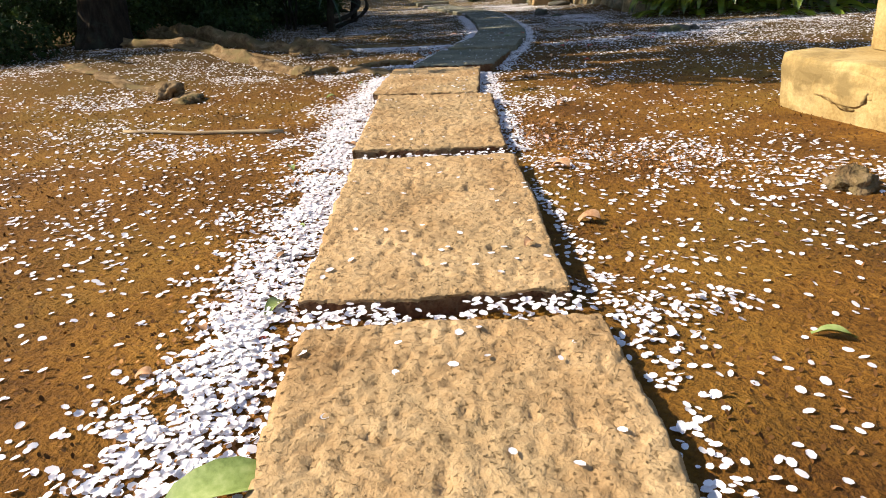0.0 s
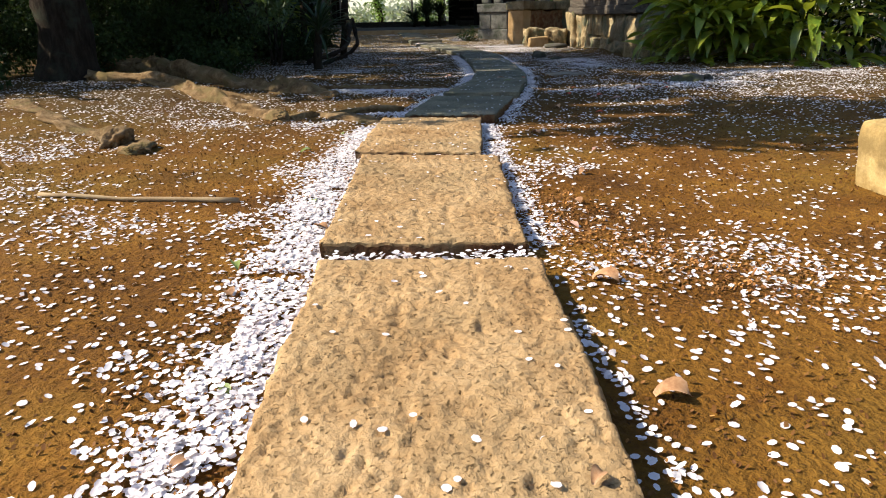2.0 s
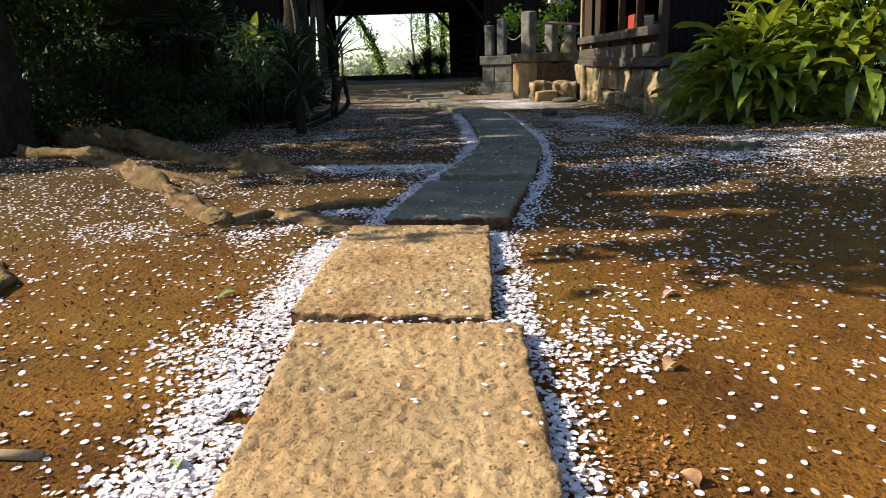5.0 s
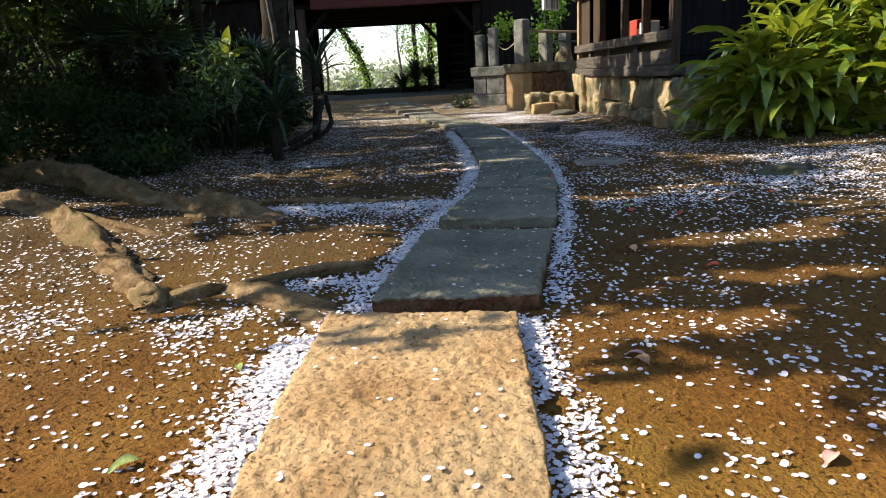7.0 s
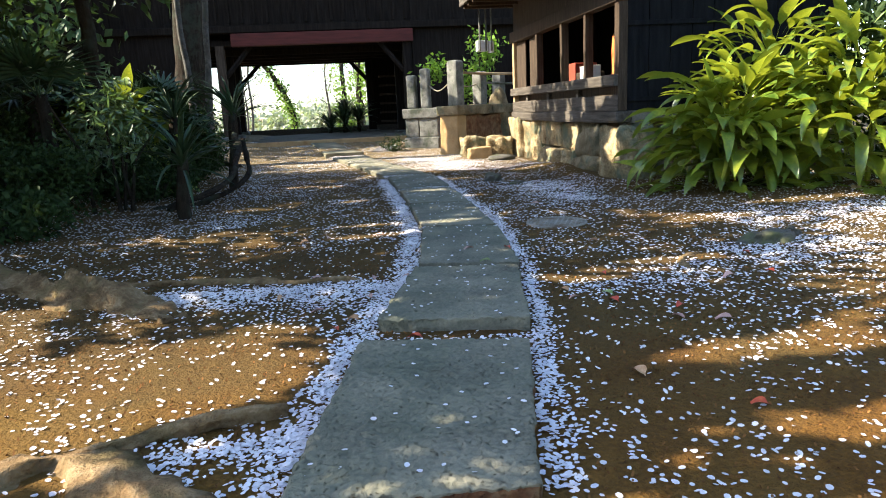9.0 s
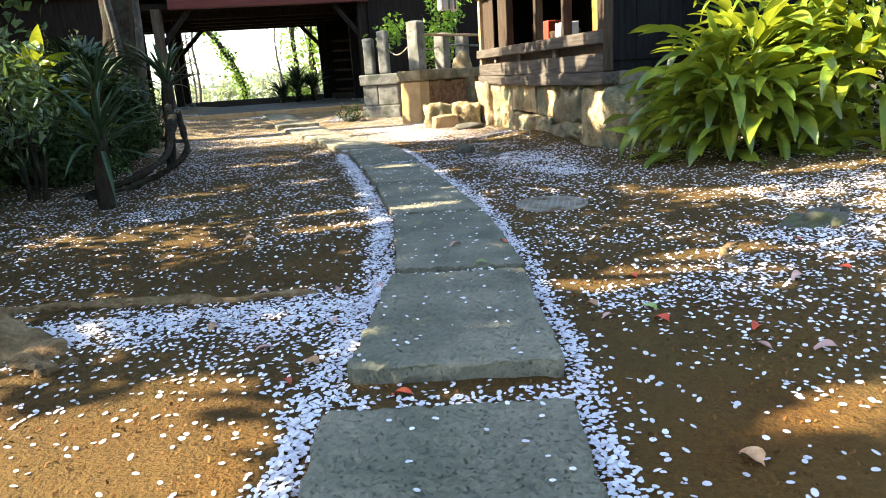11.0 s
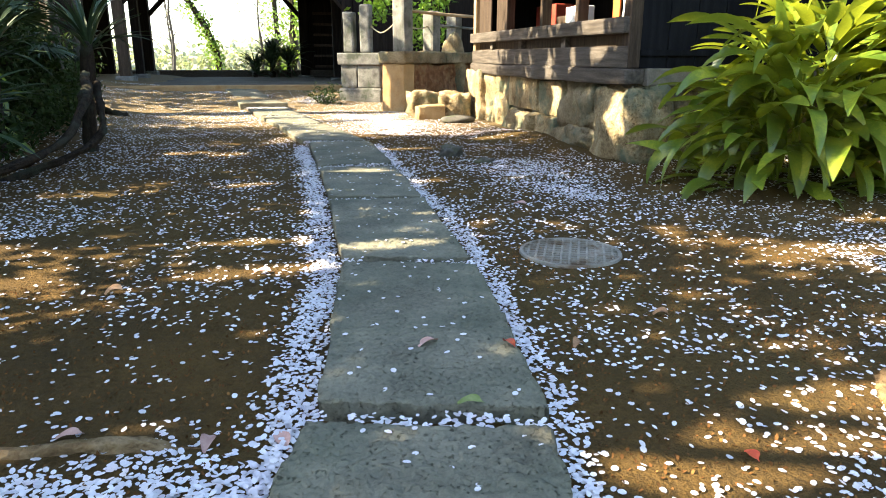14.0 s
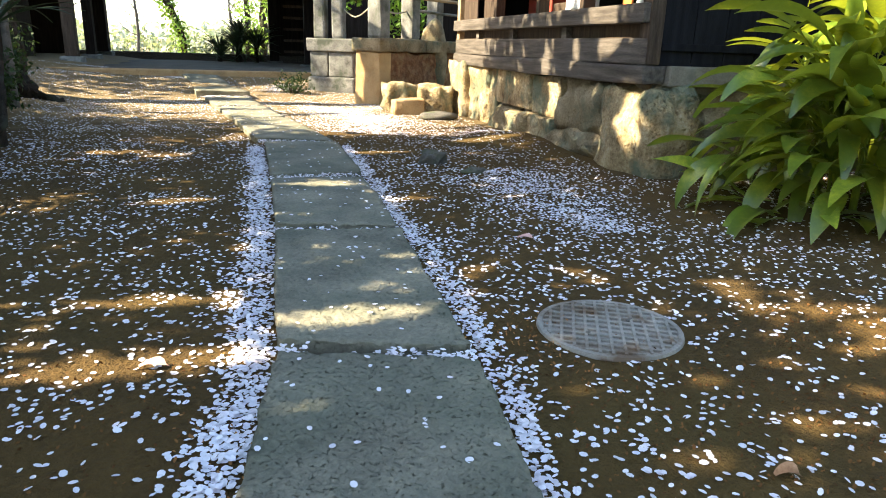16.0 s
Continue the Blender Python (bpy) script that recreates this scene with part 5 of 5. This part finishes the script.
def petal_mesh(name, x, y, z, tilt, rng, mat, label, size=0.0122, category="petals"):
    n = len(x)
    ang = rng.uniform(0, 2 * np.pi, n)
    r = size * rng.uniform(0.75, 1.25, n)
    asp = rng.uniform(0.62, 0.95, n)
    nx, ny = rng.normal(0, 1, n) * tilt, rng.normal(0, 1, n) * tilt
    V = np.zeros((n, 8, 3))
    shape = [(1.0, 0.0, 0.16), (0.62, 0.72, 0.2), (-0.25, 0.95, 0.16), (-0.95, 0.42, 0.05), (-0.95, -0.42, 0.05), (-0.25, -0.95, 0.16), (0.62, -0.72, 0.2), (0.1, 0.0, -0.12)]
    cup = rng.uniform(-0.5, 1.6, n)
    for k, (a, b, h) in enumerate(shape):
        px, py = a * r, b * r * asp
        X = px * np.cos(ang) - py * np.sin(ang)
        Y = px * np.sin(ang) + py * np.cos(ang)
        V[:, k, 0], V[:, k, 1] = x + X, y + Y
        V[:, k, 2] = z + 0.003 + h * r * cup + X * nx + Y * ny + r * (np.abs(nx) + np.abs(ny)) * 0.45
    tri = np.array([(k, (k + 1) % 7, 7) for k in range(7)])
    F = (np.arange(n)[:, None, None] * 8 + tri[None]).reshape(-1, 3)
    data = bpy.data.meshes.new(name)
    data.from_pydata(V.reshape(-1, 3).tolist(), [], F.tolist())
    data.shade_smooth()
    return mesh_object(name, data, mat, label=label, category=category, kind="stuff")


def ground_heights(x, y):
    return np.array([gz(a, b) for a, b in zip(x.tolist(), y.tolist())])


def petals():
    rng = np.random.default_rng(101)
    # thin scatter over the earth
    n = 150000
    x, y = rng.uniform(-6, 8, n), rng.uniform(-0.5, 28, n)
    dens = 232 * (0.25 + 1.6 * value_noise(x, y, 1.3, 1) ** 2) * (0.35 + 1.3 * value_noise(x, y, 5.0, 2))
    dens *= np.where(y > 6.5, 1.55, 1.0) * np.where((x > 1.6) & (y > 8), 1.55, 1.0)
    dens *= np.where((x < -1.0) & (x > -2.6) & (y < 8) & (y > 4.9), 0.6, 1.0)
    dens *= np.where((y > 17) | (x > 5), 0.8, 1.0) * np.where(np.abs(x - 5) + np.abs(y - 17.5) < 2.0, 0.4, 1)
    keep = rng.random(n) < dens * (14 * 28.5 / n)
    keep &= inside_slab(x, y) < 0
    keep &= ~((x > 2.2) & (x < 3.8) & (y > 3.2) & (y < 4.7)) & ~((x > 4.25) & (y > 15.3) & (y < 22)) & (np.hypot(x - 2.27, y - 11.9) > 0.33)
    x, y = x[keep], y[keep]
    petal_mesh("scattered_petals", x, y, ground_heights(x, y), 0.16, rng, PETAL, "white cherry petals scattered over the bare earth")
    # drifts
    xs, ys, zs = [], [], []
    for line, half, per in DRIFTS:
        for p, q in zip(line, line[1:]):
            ln = math.hypot(q[0] - p[0], q[1] - p[1])
            m = int(per * ln * half * 5.2)
            u = rng.random(m)
            off = rng.normal(0, half * 0.75, m)
            near = value_noise(p[0] + u * (q[0] - p[0]), p[1] + u * (q[1] - p[1]), 2.5, 5)
            off = off * (0.3 + 1.5 * near)
            px = p[0] + u * (q[0] - p[0]) - off * (q[1] - p[1]) / ln + rng.normal(0, 0.02, m)
            py = p[1] + u * (q[1] - p[1]) + off * (q[0] - p[0]) / ln + rng.normal(0, 0.02, m)
            ok = (inside_slab(px, py) < 0) & (value_noise(px, py, 6, 6) > 0.12)
            px, py, off = px[ok], py[ok], off[ok]
            xs.append(px)
            ys.append(py)
            zs.append(rng.random(len(px)) ** 1.3 * 0.022 * np.exp(-(off / half) ** 2) * min(1, per / 1200) + (0.022 + 0.028 * rng.random(len(px)) if per == 1501 else 0))
    x, y, z = np.concatenate(xs), np.concatenate(ys), np.concatenate(zs)
    petal_mesh("drifted_petals", x, y, ground_heights(x, y) + z, 0.2, rng, PETAL, "thick white drifts of cherry petals along the slabs", 0.0112)
    # single petals on the slabs
    xs, ys, zs = [], [], []
    for i, (a, b, c, d, top) in enumerate(SLABS[:14]):
        m = int(rng.integers(26, 40)) if i < 5 else int(rng.integers(34, 60))
        u, v = rng.uniform(0.02, 0.98, m), rng.uniform(0.02, 0.98, m)
        px = a[0] * (1 - u) * (1 - v) + b[0] * u * (1 - v) + c[0] * u * v + d[0] * (1 - u) * v
        py = a[1] * (1 - u) * (1 - v) + b[1] * u * (1 - v) + c[1] * u * v + d[1] * (1 - u) * v
        xs.append(px)
        ys.append(py)
        zs.append(np.full(m, top + 0.001))
    petal_mesh("petals_on_slabs", np.concatenate(xs), np.concatenate(ys), np.concatenate(zs), 0.1, rng, PETAL, "single white petals lying on the stone slabs")
    # crumbs of soil and scraps of plants
    n = 60000
    x, y = rng.uniform(-3.2, 3.6, n), rng.uniform(0.3, 12, n)
    keep = (inside_slab(x, y) < 0) & (rng.random(n) < 0.2 + value_noise(x, y, 3, 8))
    x, y = x[keep], y[keep]
    petal_mesh("soil_crumbs", x, y, ground_heights(x, y) - 0.002, 0.6, rng, CLOD, "small crumbs of brown earth on the ground", 0.0055, "crumbs")
    xs, ys = [], []
    for line, half, m in (([(0.55, 4.5), (0.6, 3.8), (0.9, 3.3), (1.4, 3.1)], 0.16, 1100), ([(-0.6, 0.5), (-0.62, 3.2), (-0.6, 6.5)], 0.12, 1500), ([(1.85, 12.1), (1.9, 11.6)], 0.2, 260), ([(0.6, 1.6), (0.6, 6.5)], 0.1, 350),
                          ([(0.7, 12), (0.6, 9.8), (-0.1, 7.7)], 0.1, 250)):
        for p, q in zip(line, line[1:]):
            u = rng.random(m)
            xs.append(p[0] + u * (q[0] - p[0]) + rng.normal(0, half, m))
            ys.append(p[1] + u * (q[1] - p[1]) + rng.normal(0, half, m))
    x, y = np.concatenate(xs), np.concatenate(ys)
    keep = inside_slab(x, y) < 0
    x, y = x[keep], y[keep]
    petal_mesh("plant_scraps", x, y, ground_heights(x, y) + 0.006 * rng.random(len(x)), 0.5, rng, DEBRIS, "orange-brown scraps of bud scales and dry plants", 0.0055, "debris")


petals()


# ---- single fallen leaves ----
def leaf_meshes():
    out = {}
    for name, mat, ln, wd, curl in (("brown", BROWNLEAF, 0.085, 0.05, 0.9), ("red", REDLEAF, 0.075, 0.045, 0.5), ("pink", PINKLEAF, 0.095, 0.042, 0.4), ("green", GREENLEAF, 0.12, 0.05, 0.5)):
        V, F = blade(ln, wd, (math.pi / 2 - curl, math.pi / 2 + curl * 0.8), 0.3, 8, 1.0, 0.12, 0.3)
        d = bpy.data.meshes.new(name + "_leaf")
        d.from_pydata(V, [], F)
        d.shade_smooth()
        d.materials.append(mat)
        out[name] = d
    return out


LEAVES = leaf_meshes()
LABEL = {"brown": "curled dry brown leaf", "red": "bright red fallen leaf", "pink": "faded pinkish fallen leaf", "green": "pale green fallen leaf"}


def fallen_leaf(kind, x, y, turn, scale=1.0, lift=0.0):
    on = inside_slab(np.array([x]), np.array([y]))[0]
    z = SLABS[on][4] if on >= 0 else gz(x, y)
    ob = new(kind + "_leaf", LEAVES[kind])
    ob.matrix_world = pose(x, y, z + 0.006 + lift, 0, 0, turn) @ Matrix.Diagonal((scale, scale, scale, 1))
    tagged(ob, label=LABEL[kind] + (" on a stone slab" if on >= 0 else " on the petal-strewn earth"), category="leaf", group="fallen leaves")


for row in (("brown", 0.63, 2.43, 80, 1.2), ("brown", 0.65, 3.15, 60, 1.3), ("pink", 0.62, 3.9, 200, 1.0), ("red", 1.73, 7.5, 70, 1.0), ("brown", 1.37, 7.88, 20, 1.1), ("pink", 0.84, 6.42, 250, 1.0),
            ("green", -0.86, 5.91, 130, 0.9), ("green", -0.7, 6.5, 20, 0.7), ("green", 0.95, 1.5, 250, 0.9), ("green", -0.58, 0.93, 290, 2.6), ("brown", -0.72, 3.15, 30, 0.8), ("green", -0.8, 3.5, 200, 0.8),
            ("brown", -0.72, 1.72, 210, 0.7), ("brown", -0.75, 1.45, 100, 0.6), ("green", -0.5, 1.85, 160, 0.9), ("brown", 0.3, 2.05, 140, 0.6), ("red", 1.37, 10.53, 200, 1.0), ("pink", 1.02, 10.55, 300, 1.1),
            ("pink", 0.26, 10.2, 170, 1.1), ("brown", -0.31, 11.7, 110, 1.2), ("pink", 0.44, 11.9, 80, 1.2), ("pink", -0.15, 10.3, 100, 0.9), ("red", 0.36, 8.7, 250, 1.2), ("red", 1.72, 9.0, 20, 1.1),
            ("red", 2.05, 8.8, 120, 1.0), ("pink", 2.2, 8.5, 80, 1.2), ("pink", 1.9, 8.65, 200, 1.0), ("brown", 0.1, 9.1, 70, 1.0), ("pink", 0.2, 9.6, 20, 1.0), ("pink", -0.2, 9.35, 280, 1.1), ("brown", -0.4, 9.8, 150, 1.0),
            ("red", 3.0, 9.3, 30, 0.9), ("red", 3.2, 10.0, 200, 0.9), ("pink", 2.7, 9.3, 110, 1.3), ("brown", 0.9, 6.3, 40, 0.9), ("pink", 1.15, 5.6, 310, 1.0), ("red", 1.9, 9.65, 10, 0.8), ("brown", 2.3, 10.8, 70, 1.0),
            ("pink", 2.5, 13.3, 60, 1.2), ("red", -0.05, 9.0, 200, 0.9), ("brown", 1.5, 9.3, 40, 0.9), ("pink", 1.45, 9.15, 290, 0.9), ("green", 1.75, 9.15, 30, 0.8), ("green", 1.15, 10.06, 80, 0.8),
            ("pink", 0.5, 10.06, 20, 1.2), ("brown", 1.75, 10.6, 130, 0.9), ("brown", 0.75, 4.2, 20, 0.9), ("green", -0.62, 4.35, 0, 0.8), ("brown", -0.55, 3.95, 240, 1.0), ("pink", -0.5, 4.9, 10, 0.9),
            ("brown", -0.6, 2.2, 320, 0.8), ("green", -0.55, 2.5, 40, 0.6), ("red", -0.5, 1.6, 60, 0.5), ("brown", 0.95, 4.9, 130, 1.0)):
    fallen_leaf(*row)
